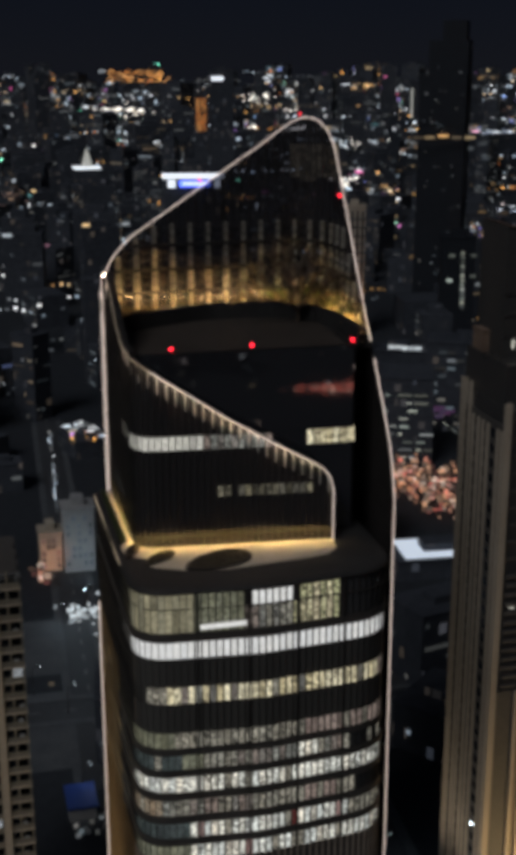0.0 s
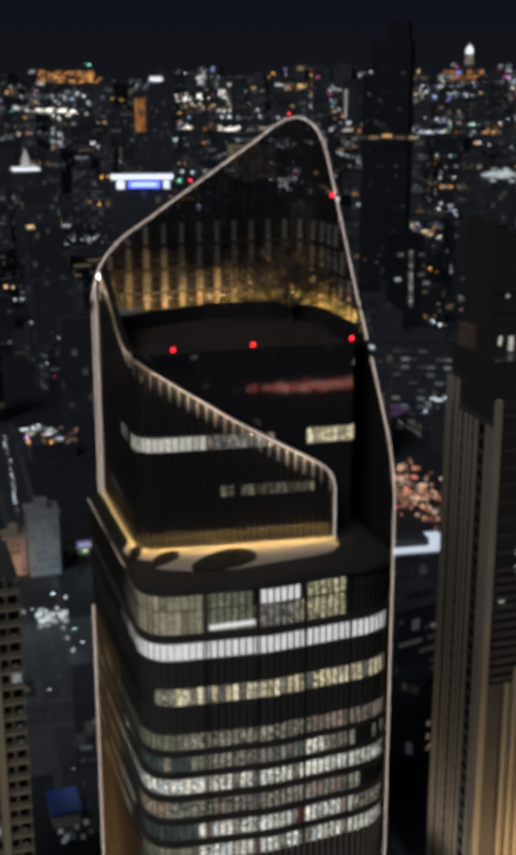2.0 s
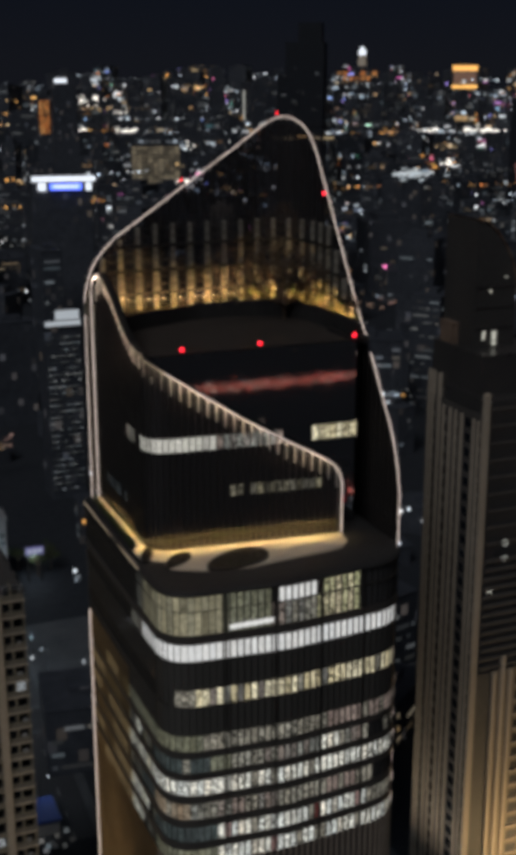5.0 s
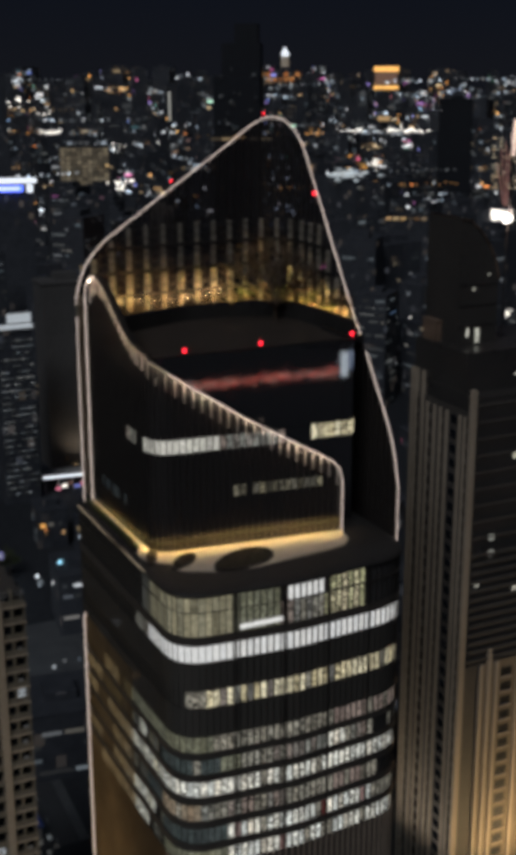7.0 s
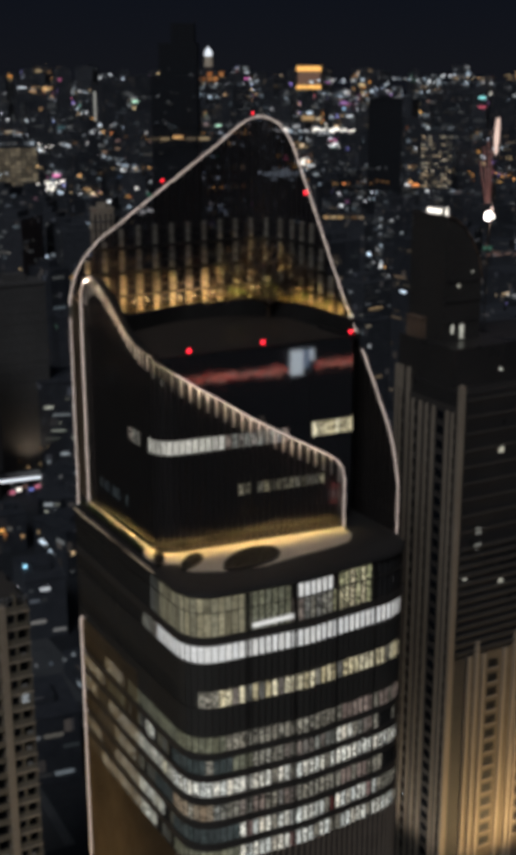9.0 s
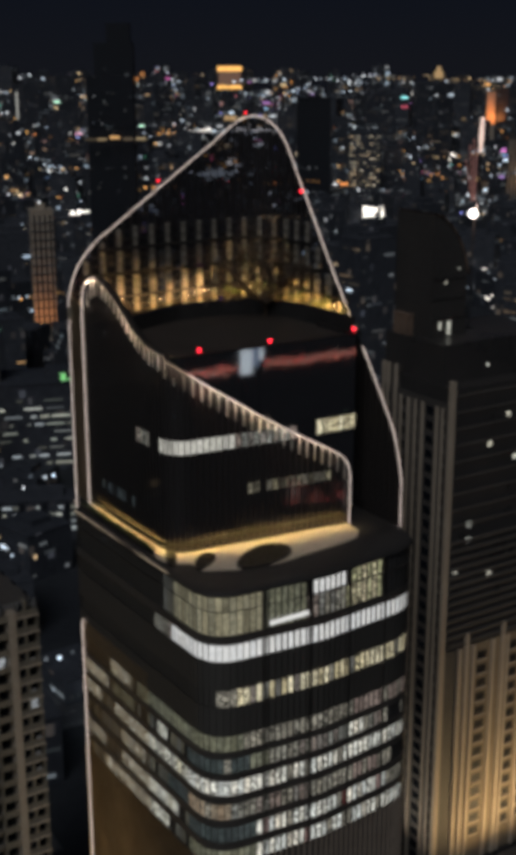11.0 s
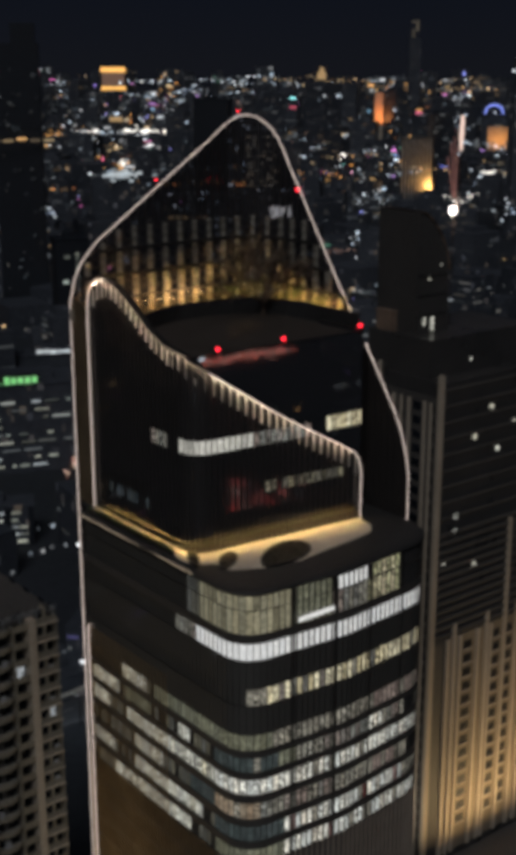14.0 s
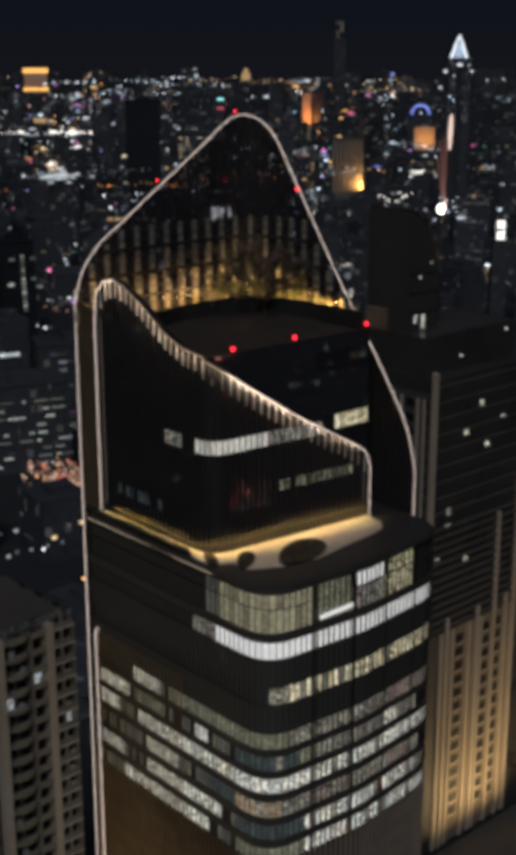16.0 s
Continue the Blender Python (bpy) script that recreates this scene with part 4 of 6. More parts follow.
for k, (tx, ty, th) in enumerate(((58.4, 196.4, 5.4), (60.2, 189.3, 4.8), (60.1, 183.0, 4.2), (52.6, 198.2, 5.0))):
    leafy_tree("roof_garden_tree", tx, ty, 119.4, th, th * 0.38, 30 + k, "leafy rooftop tree lit gold from below", "rooftop trees")

surface("yard_concrete", (0.05, 0.055, 0.06), (0.11, 0.115, 0.12), 0.8, scale=0.15, fine=1.5, bump=0.04)
surface("street_asphalt", (0.035, 0.037, 0.041), (0.06, 0.062, 0.066), 0.7, scale=0.1, fine=2.0, bump=0.03)
# ---- the apartment block beside the tower ----
flats = thing("apartment_block", (0, 186, 0), "beige apartment block with stacked balconies and few lit rooms", "apartment building")
part("wall", boxes((-22, 7.2, 180.6, 198, 0, 83.2)), "dark_render", flats)
part("roof", boxes((-22.3, 7.5, 180.3, 198.3, 83.2, 84.0), (-20, -12, 188, 196, 84.0, 86)), "dark_render", flats)
part("roof_rail", boxes((-22, 7.3, 179.5, 179.58, 84.9, 85.0), (-22, 7.3, 179.5, 179.56, 84.4, 84.46)), "grey_render", flats)
for k in range(12):
    part("rail_post", boxes((-21.9 + k * 2.6, -21.8 + k * 2.6, 179.5, 179.58, 83.2, 84.95)), "grey_render", flats)
rng = random.Random(8)
for x0 in (2.6, -5.4, -14.2):
    part("pier", boxes((x0, x0 + 1.15, 178.95, 180.6, 0, 83.9)), "beige_render", flats)
for x in (3.76, 7.12, 0.3):
    part("pier", boxes((x, x + 0.16, 179.3, 180.6, 0, 83.2)), "balcony_render", flats)


def bowed_balcony(x0, x1, z):
    """A shallow curved slab with an upstand and a thin rail on posts."""
    slab, rail = bmesh.new(), bmesh.new()
    line = [(x0 + (x1 - x0) * i / 8, 180.55 - 0.75 - 0.85 * math.sin(math.pi * i / 8)) for i in range(9)]
    full = line + [(x1, 180.58), (x0, 180.58)]
    low, high = [slab.verts.new((x, y, z - 0.2)) for x, y in full], [slab.verts.new((x, y, z)) for x, y in full]
    slab.faces.new(high)
    slab.faces.new(low[::-1])
    for i in range(len(full)):
        j = (i + 1) % len(full)
        slab.faces.new((low[i], low[j], high[j], high[i]))
    for (xa, ya), (xb, yb) in zip(line, line[1:]):
        v = [slab.verts.new(p) for p in ((xa, ya + 0.02, z), (xb, yb + 0.02, z), (xb, yb + 0.02, z + 0.34), (xa, ya + 0.02, z + 0.34))]
        w = [slab.verts.new((q.co.x, q.co.y + 0.1, q.co.z)) for q in v]
        slab.faces.new(v)
        slab.faces.new(w[::-1])
        slab.faces.new((v[3], v[2], w[2], w[3]))
    tube(rail, [(x, y + 0.06, z + 0.95) for x, y in line], 0.035, 4)
    for x, y in line[::2]:
        box(rail, x - 0.025, x + 0.025, y + 0.04, y + 0.09, z + 0.3, z + 0.95)
    part("rail", rail, "grey_render", part("balcony", slab, "balcony_render", flats))


for k in range(31):
    z = 82.7 - 2.64 * k
    if z < 1:
        break
    # flush bay at the corner: slab edge, spandrel and two openings, the outer one an open loggia
    part("slab_edge", boxes((3.8, 7.4, 179.15, 180.6, z - 0.2, z)), "beige_render", flats)
    part("spandrel", boxes((3.92, 7.12, 179.35, 179.5, z, z + 0.85), (5.15, 5.45, 179.3, 180.6, z, z + 2.44)), "balcony_render", flats)
    part("window", boxes((3.95, 5.15, 179.75, 179.85, z + 0.85, z + 2.2)), "room_lit" if rng.random() < 0.05 else "room_glass", flats)
    part("window", boxes((5.5, 7.0, 180.5, 180.58, z + 0.1, z + 2.1)), "room_lit" if rng.random() < 0.04 else "room_glass", flats)
    if rng.random() < 0.6:
        ax = rng.uniform(5.5, 6.2)
        part("air_conditioner", boxes((ax, ax + 0.75, 179.55, 179.95, z + 0.05, z + rng.uniform(0.55, 1.2))), "grey_render", flats, "pale air conditioner on the balcony")
    # narrow loggia beside the pier
    part("loggia", boxes((0.46, 2.6, 179.2, 180.6, z - 0.2, z), (0.46, 2.6, 179.2, 179.3, z, z + 0.8)), "balcony_render", flats)
    part("window", boxes((0.7, 2.3, 180.5, 180.58, z + 0.1, z + 2.1)), "room_lit" if rng.random() < 0.1 else "room_glass", flats)
    for x0, x1 in ((-4.2, 0.25), (-10.6, -6.2), (-19.6, -15.0)):
        bowed_balcony(x0, x1, z)
        if z > 20 and rng.random() < 0.45:
            ax = rng.uniform(x0 + 0.6, x1 - 1.4)
            part("air_conditioner", boxes((ax, ax + 0.8, 179.9, 180.3, z + 0.02, z + rng.uniform(0.6, 1.1))), "grey_render", flats, "pale air conditioner on the balcony")
        for j in range(2):
            w0 = x0 + 0.35 + j * (x1 - x0) / 2
            part("window", boxes((w0, w0 + (x1 - x0) / 2 - 0.7, 180.5, 180.58, z + 0.1, z + 2.0)), "room_lit" if rng.random() < 0.05 else "room_glass", flats)
    for y0 in (183.0, 187.5, 192.0):
        part("window", boxes((7.15, 7.28, y0, y0 + 1.6, z + 0.4, z + 1.8)), "room_glass", flats)

# ---- the tall tower on the other side ----
slab = thing("residential_tower", (102, 191, 0), "tall grey-beige tower with vertical piers and a louvred wing", "residential tower")
part("wall", boxes((88.9, 122, 182.5, 202, 0, 104)), "dark_glazing", slab)
part("upper_wall", boxes((89.2, 116, 186, 202.5, 104, 111.2)), "dark_glazing", slab)
# pale brown colour stands for a lamplit patch of wall; no lamp is built
part("plant_room", boxes((89.5, 90.75, 196.6, 200.8, 111.2, 114.7), (89.4, 90.78, 196.4, 201.0, 114.7, 115.0)), "brown_metal", slab, "rooftop box, pale brown in place of lamplight on a wall")
# the rooftop block: its roof falls away in a curve
bm = bmesh.new()
profile = [(90.8, 111.2), (90.8, 133.6), (92.4, 133.2), (94.4, 131.6), (96.4, 129.2), (98.0, 126.2), (99.0, 122.5), (99.2, 111.2)]
fore, aft = [bm.verts.new((x, 191.6, z)) for x, z in profile], [bm.verts.new((x, 202.0, z)) for x, z in profile]
bm.faces.new(fore)
bm.faces.new(aft[::-1])
for k in range(len(profile)):
    m = (k + 1) % len(profile)
    bm.faces.new((fore[k], aft[k], aft[m], fore[m]))
part("cap_wall", bm, "cap_render", slab, "dark rooftop block under a curved roof")
bm = bmesh.new()
for (xa, za), (xb, zb) in zip(profile[1:6], profile[2:7]):
    d = Vector((xb - xa, zb - za)).normalized()
    v = [bm.verts.new((x + d.y * -o, y, z + d.x * o)) for x, z, o in ((xa, za, 0.02), (xb, zb, 0.02), (xb, zb, 0.3), (xa, za, 0.3)) for y in (191.3, 202.2)]
    for f in ((0, 2, 3, 1), (4, 5, 7, 6), (0, 1, 5, 4), (2, 6, 7, 3), (0, 4, 6, 2), (1, 3, 7, 5)):
        bm.faces.new([v[q] for q in f])
part("curved_roof", bm, "brown_metal", slab, "brown ribbed metal roof")
for k in range(9):
    z = 77.5 + k * 3.1
    part("floor_band", boxes((89.6, 122, 182.3, 182.5, z, z + 0.5)), "dark_render", slab)
for k in range(3):
    part("floor_band", boxes((90.8, 98.6, 191.45, 191.6, 114.6 + k * 3.6, 115.1 + k * 3.6)), "dark_glazing", slab)
part("side_wall", boxes((88.7, 88.89, 182.5, 202, 0, 101)), "dark_render", slab)
for y in (182.4, 184.6, 186.2, 190.2, 192.2, 194.2, 196.4, 198.2, 200.4, 201.8):
    part("pier", boxes((88.3, 88.9, y, y + 0.55, 0, 105.5 if y < 184 or y > 198 else 100)), "beige_render", slab)
for k in range(36):
    z = 98 - 2.75 * k
    if z < 2:
        break
    for y in (187.4, 195.4):
        part("window", boxes((88.6, 88.72, y, y + 2.2, z, z + 1.6)), "room_glass", slab)
    for y in (183.6, 191.4, 199.4):
        part("window", boxes((88.61, 88.72, y + 0.5, y + 1.7, z, z + 1.9)), "room_glass", slab)
for x, z in ((90.4, 68.4), (93.2, 74.0), (93.2, 77.1), (97.5, 92.0), (99.0, 66.2), (101.8, 97.0), (104.0, 88.4), (108.5, 93.0)):
    part("lit_window", boxes((x, x + 1.1, 182.4, 182.53, z, z + 1.0)), "pane_side", slab, "dim lit window")
for x, y, z, w, h in ((94.5, 191.5, 111.5, 0.9, 2.6), (92.6, 191.5, 112.6, 0.5, 1.6), (113.0, 185.9, 109.4, 0.6, 0.6), (96.6, 191.5, 123.4, 0.6, 0.4), (93.6, 191.5, 121.0, 0.5, 0.5), (99.5, 185.9, 106.2, 0.6, 0.5)):
    part("lit_window", boxes((x, x + w, y, y + 0.12, z, z + h)), "pane_side", slab, "dim lit window")
# front: louvred storeys above, pale piers with window columns below
for k in range(13):
    z = 53.2 + k * 1.75
    part("louvre", boxes((89.6, 122, 182.1, 182.5, z, z + 0.6)), "dark_render", slab)
for x, w, top in ((87.6, 1.2, 105.5), (92.4, 0.7, 52.5), (94.2, 0.7, 55.5), (96.0, 0.6, 52.5), (101.0, 0.7, 52.5), (103.6, 0.7, 55.5), (105.0, 0.5, 52.5), (108.9, 0.7, 74.0), (112.6, 0.8, 55.5), (115.0, 1.0, 80.0)):
    part("pier", boxes((x, x + w, 181.8, 182.5, 4, top)), "beige_render", slab)
part("front_wall", boxes((92.4, 114.9, 182.3, 182.49, 4, 52.5)), "tan_stone", slab, "pale wall washed gold from below")
part("dark_strip", boxes((89.0, 92.3, 182.3, 182.49, 7, 52.5)), "dark_render", slab)
for k in range(15):
    z = 49.0 - 3.0 * k
    if z < 8:
        break
    for x0, x1 in ((97.6, 99.9), (106.1, 108.0), (109.9, 111.7)):
        part("window", boxes((x0, x1, 182.24, 182.31, z, z + 1.75)), "facade_window", slab)
        part("sill", boxes((x0 - 0.15, x1 + 0.15, 182.0, 182.3, z - 0.3, z - 0.04)), "beige_render", slab)
part("podium", boxes((86, 126, 164, 181.7, 0, 3.0), (86, 126, 163.6, 164, 2.9, 3.5)), "dark_render", slab)
for x in (94.5, 99, 104, 109, 114):
    lamp = thing("uplight", (x, 168.4, 3), "warm floodlight on the podium roof shining up the facade", "floodlight", "podium floodlights")
    part("housing", boxes((x - 0.5, x + 0.5, 168.1, 168.7, 3.0, 3.35)), "dark_metal", lamp)
    part("lens", boxes((x - 0.2, x + 0.2, 168.25, 168.55, 3.35, 3.42)), "lamp_lens", lamp)
    part("hood", boxes((x - 1.3, x + 0.8, 167.85, 168.0, 3.0, 5.4)), "dark_metal", lamp)
    sp = new("facade_uplight", bpy.data.lights.new("facade_uplight", "SPOT"))
    sp.data.energy, sp.data.color, sp.data.spot_size, sp.data.spot_blend, sp.data.shadow_soft_size = 10500, (1.0, 0.70, 0.34), radians(125), 1.0, 0.06
    sp.matrix_world = look((x * U, 168.4 * U, 4.2 * U), (x * U, 182.4 * U, 36 * U))
for y in (168, 178, 188):
    sp = new("fin_uplight_lamp", bpy.data.lights.new("fin_uplight_lamp", "SPOT"))
    sp.data.energy, sp.data.color, sp.data.spot_size, sp.data.spot_blend, sp.data.shadow_soft_size = 34000, (1.0, 0.72, 0.4), radians(60), 0.6, 0.4
    sp.matrix_world = look((14.5 * U, y * U, 3 * U), (20.8 * U, y * U, 45 * U))
for x in (-18, -10, -3, 4.5):
    sp = new("balcony_uplight", bpy.data.lights.new("balcony_uplight", "SPOT"))
    sp.data.energy, sp.data.color, sp.data.spot_size, sp.data.spot_blend, sp.data.shadow_soft_size = 5000, (1.0, 0.8, 0.5), radians(60), 0.6, 0.4
    sp.matrix_world = look((x * U, 172 * U, 4 * U), (x * U, 180 * U, 45 * U))

# two spots added to brighten the piers; no fittings are known there
for y in (186, 198):
    sp = new("pier_fill", bpy.data.lights.new("pier_fill", "SPOT"))
    sp.data.energy, sp.data.color, sp.data.spot_size, sp.data.spot_blend, sp.data.shadow_soft_size = 10000, (1.0, 0.88, 0.72), radians(110), 1.0, 0.12
    sp.matrix_world = look((76 * U, y * U, 3 * U), (88.5 * U, y * U, 45 * U))

# ---- streets beside the towers ----
def street(name, x0, y0, x1, y1, w, lift):
    d = Vector((x1 - x0, y1 - y0))
    turn, mid, half = math.degrees(math.atan2(d.y, d.x)), ((x0 + x1) / 2, (y0 + y1) / 2), d.length / 2
    ob = part(name, boxes((mid[0] - half, mid[0] + half, mid[1] - w / 2, mid[1] + w / 2, 0.004, 0.05 + lift, turn, mid)), "street_asphalt", kind="structure", label="worn grey asphalt street")
    for side in (-1, 1):
        bm = boxes((mid[0] - half, mid[0] + half, mid[1] + side * (w / 2 + 1.2) - 1.1, mid[1] + side * (w / 2 + 1.2) + 1.1, 0.004, 0.16 + lift, turn, mid))
        part("pavement", bm, "yard_concrete", kind="structure", label="concrete pavement with a kerb")
    k = -half
    while k < half:
        bm = boxes((mid[0] + k, mid[0] + k + 3, mid[1] - 0.08, mid[1] + 0.08, 0.05 + lift, 0.056 + lift, turn, mid))
        part("lane_mark", bm, "grey_render", ob)
        k += 9


street("road_1", 26, 236, 39, 560, 9, 0.0)
street("road_2", -60, 292, 250, 282, 10, 0.14)
street("road_3", 74, 100, 86, 290, 8, 0.03)

def added_street_lamp(x, y, turn, energy):
    """An added lamp post with an arm and a cool white head, brightening dark ground."""
    t = thing("added_street_lamp", (x, y, 0), "added grey steel street lamp with a cool white head, brightening the road", "street lamp", "street lamps")
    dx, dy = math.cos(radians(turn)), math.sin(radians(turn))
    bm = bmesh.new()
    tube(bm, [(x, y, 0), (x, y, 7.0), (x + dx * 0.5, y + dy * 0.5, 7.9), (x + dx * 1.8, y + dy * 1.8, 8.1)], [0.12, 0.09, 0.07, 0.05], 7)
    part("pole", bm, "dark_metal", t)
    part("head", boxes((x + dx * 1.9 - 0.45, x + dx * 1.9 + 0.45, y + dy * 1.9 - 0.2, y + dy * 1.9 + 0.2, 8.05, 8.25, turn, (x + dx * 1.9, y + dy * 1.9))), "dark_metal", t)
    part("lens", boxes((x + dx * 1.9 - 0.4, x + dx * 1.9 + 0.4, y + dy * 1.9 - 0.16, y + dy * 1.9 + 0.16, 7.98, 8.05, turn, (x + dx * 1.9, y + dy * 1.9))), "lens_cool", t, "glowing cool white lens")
    lamp = new("added_street_light", bpy.data.lights.new("added_street_light", "POINT"))
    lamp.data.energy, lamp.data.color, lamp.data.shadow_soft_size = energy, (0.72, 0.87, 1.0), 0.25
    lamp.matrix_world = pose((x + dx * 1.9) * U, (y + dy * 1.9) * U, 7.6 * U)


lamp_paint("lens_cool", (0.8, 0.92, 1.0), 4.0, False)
# posts placed by guess to brighten the road and the yards
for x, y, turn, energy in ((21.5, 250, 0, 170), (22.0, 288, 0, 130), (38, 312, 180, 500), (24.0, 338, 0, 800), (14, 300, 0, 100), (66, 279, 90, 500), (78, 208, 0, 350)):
    added_street_lamp(x, y, turn, energy)
for x0, x1, y0, y1 in ((6, 22, 262, 300), (33, 62, 294, 345), (8, 24, 310, 345), (88, 140, 252, 276)):
    part("yard", boxes((x0, x1, y0, y1, 0.003, 0.08)), "yard_concrete", kind="structure", label="pale concrete yard lit by the added street lamps")

for k, (tx, ty, th) in enumerate(((50.0, 380.9, 10.0), (45.0, 387.9, 8.5), (55.0, 384.9, 9.0))):
    leafy_tree("street_tree", tx, ty, 0.0, th, th * 0.4, 60 + k, "leafy green street tree under an added lamp", "street trees")
# one more lamp added to light these trees
added_street_lamp(46.0, 377.9, 0, 900)

# ---- the city ----
rng = random.Random(21)
LIGHTS = {}


def light_quad(kind, c, u, v):
    """One small lit window or lamp panel with centre c and half sides u, v."""
    LIGHTS.setdefault(kind, []).append((c, u, v))


def pick_kind(r, d):
    v = r.random()
    if v < 0.30:
        return "lights_dim"
    if v < 0.66:
        return "lights_white"
    if v < 0.80:
        return "lights_warm"
    return "lights_colour" if v > 0.92 else "lights_orange" if d > 1600 and r.random() < 0.5 else "lights_white"


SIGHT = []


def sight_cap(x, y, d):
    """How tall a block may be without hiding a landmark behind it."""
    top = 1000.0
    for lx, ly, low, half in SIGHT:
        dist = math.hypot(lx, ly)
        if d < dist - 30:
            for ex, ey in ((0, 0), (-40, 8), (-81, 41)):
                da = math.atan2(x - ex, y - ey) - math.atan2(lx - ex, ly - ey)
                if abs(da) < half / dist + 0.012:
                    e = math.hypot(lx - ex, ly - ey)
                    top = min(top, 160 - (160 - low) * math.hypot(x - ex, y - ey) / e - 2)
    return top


def keep_clear(x, y):
    """Room for the tower, its neighbours, the walk and the landmarks."""
    if -120 < x < 140 and -60 < y < 232:
        return True
    for lx, ly, rad in CLEAR:
        if (x - lx) ** 2 + (y - ly) ** 2 < rad * rad:
            return True
    return False


AVENUE = ((150, -250), (350, -252))
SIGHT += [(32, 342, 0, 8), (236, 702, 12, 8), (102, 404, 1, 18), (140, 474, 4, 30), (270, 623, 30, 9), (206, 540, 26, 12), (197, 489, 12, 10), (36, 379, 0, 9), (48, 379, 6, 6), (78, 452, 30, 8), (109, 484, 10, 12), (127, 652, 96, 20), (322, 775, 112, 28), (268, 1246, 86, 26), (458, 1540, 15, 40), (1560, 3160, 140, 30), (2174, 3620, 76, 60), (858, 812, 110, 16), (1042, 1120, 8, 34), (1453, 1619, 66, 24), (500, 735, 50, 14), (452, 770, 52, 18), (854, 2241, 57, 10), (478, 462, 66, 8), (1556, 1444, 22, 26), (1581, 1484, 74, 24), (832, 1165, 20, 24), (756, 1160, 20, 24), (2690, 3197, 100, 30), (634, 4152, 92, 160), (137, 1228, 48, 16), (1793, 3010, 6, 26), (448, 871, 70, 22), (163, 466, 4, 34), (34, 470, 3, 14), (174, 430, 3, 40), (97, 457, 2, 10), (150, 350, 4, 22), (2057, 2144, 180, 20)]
CLEAR = [(26, 318, 18), (50, 448, 20), (32, 340, 13), (236, 708, 16), (102, 408, 24), (120, 494, 30), (270, 632, 18), (206, 548, 20), (197, 484, 14), (48, 384, 9), (78, 457, 18), (109, 490, 24), (27, 262, 12), (29, 300, 14), (30, 335, 12), (60, 287, 12), (100, 287, 14), (140, 285, 14), (0, 290, 14), (190, 284, 14), (85, 260, 14), (500, 735, 25), (452, 770, 25), (448, 871, 25), (478, 462, 20), (34, 470, 10), (34, 430, 10), (37, 510, 10), (172, 430, 45), (97, 459, 16), (150, 354, 27), (32, 390, 38), (134, 650, 40), (320, 771, 45), (268, 1246, 42), (465, 1557, 60), (163, 472, 42), (120, 490, 34), (1045, 1132, 46), (82, 465, 30), (870, 830, 60), (180, -225, 60), (240, -225, 70), (310, -225, 60), (205, -160, 60), (150, -110, 60), (260, -160, 50), (832, 1172, 45), (756, 1165, 45), (1556, 1452, 45), (1588, 1492, 45)]
# bright forecourts, car parks and crossings: x, y, height, half width, count, kind
CLUSTERS = [(1142, 2461, 15, 60, 46, "lights_cool"), (505, 1241, 8, 13, 16, "lights_bright"), (774, 2754, 15, 18, 10, "lights_bright"), (680, 2782, 15, 14, 8, "lights_bright"), (494, 3476, 30, 70, 34, "lights_bright"), (304, 2304, 12, 20, 18, "lights_market"), (531, 1464, 8, 22, 12, "lights_warm"), (1442, 2474, 15, 95, 50, "lights_bright"), (974, 1690, 12, 12, 24, "lights_bright"), (1514, 2412, 15, 42, 26, "lights_bright"), (994, 1818, 12, 22, 14, "lights_pink"), (1184, 2056, 12, 24, 22, "lights_warm"), (567, 1203, 8, 15, 12, "lights_cool"), (1338, 1600, 10, 9, 8, "lights_bright"), (1302, 1238, 10, 13, 14, "lights_bright"), (770, 2686, 15, 20, 12, "lights_bright"), (766, 2321, 12, 12, 8, "lights_blue")]
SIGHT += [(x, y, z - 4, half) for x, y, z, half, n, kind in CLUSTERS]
cluster_rng = random.Random(9)
for x, y, z, half, n, kind in CLUSTERS:
    s = 0.4 + math.hypot(x, y) / 1500
    for _ in range(n):
        light_quad(kind, Vector((x + cluster_rng.gauss(0, half * 0.6), y + cluster_rng.uniform(-6, 6), z + cluster_rng.gauss(0, 1.6 * s))), Vector((s * cluster_rng.uniform(0.7, 2.2), -s * 0.3, 0)), Vector((0, 0, s * cluster_rng.uniform(0.4, 0.9))))
far_bm = bmesh.new()
far_rows = []
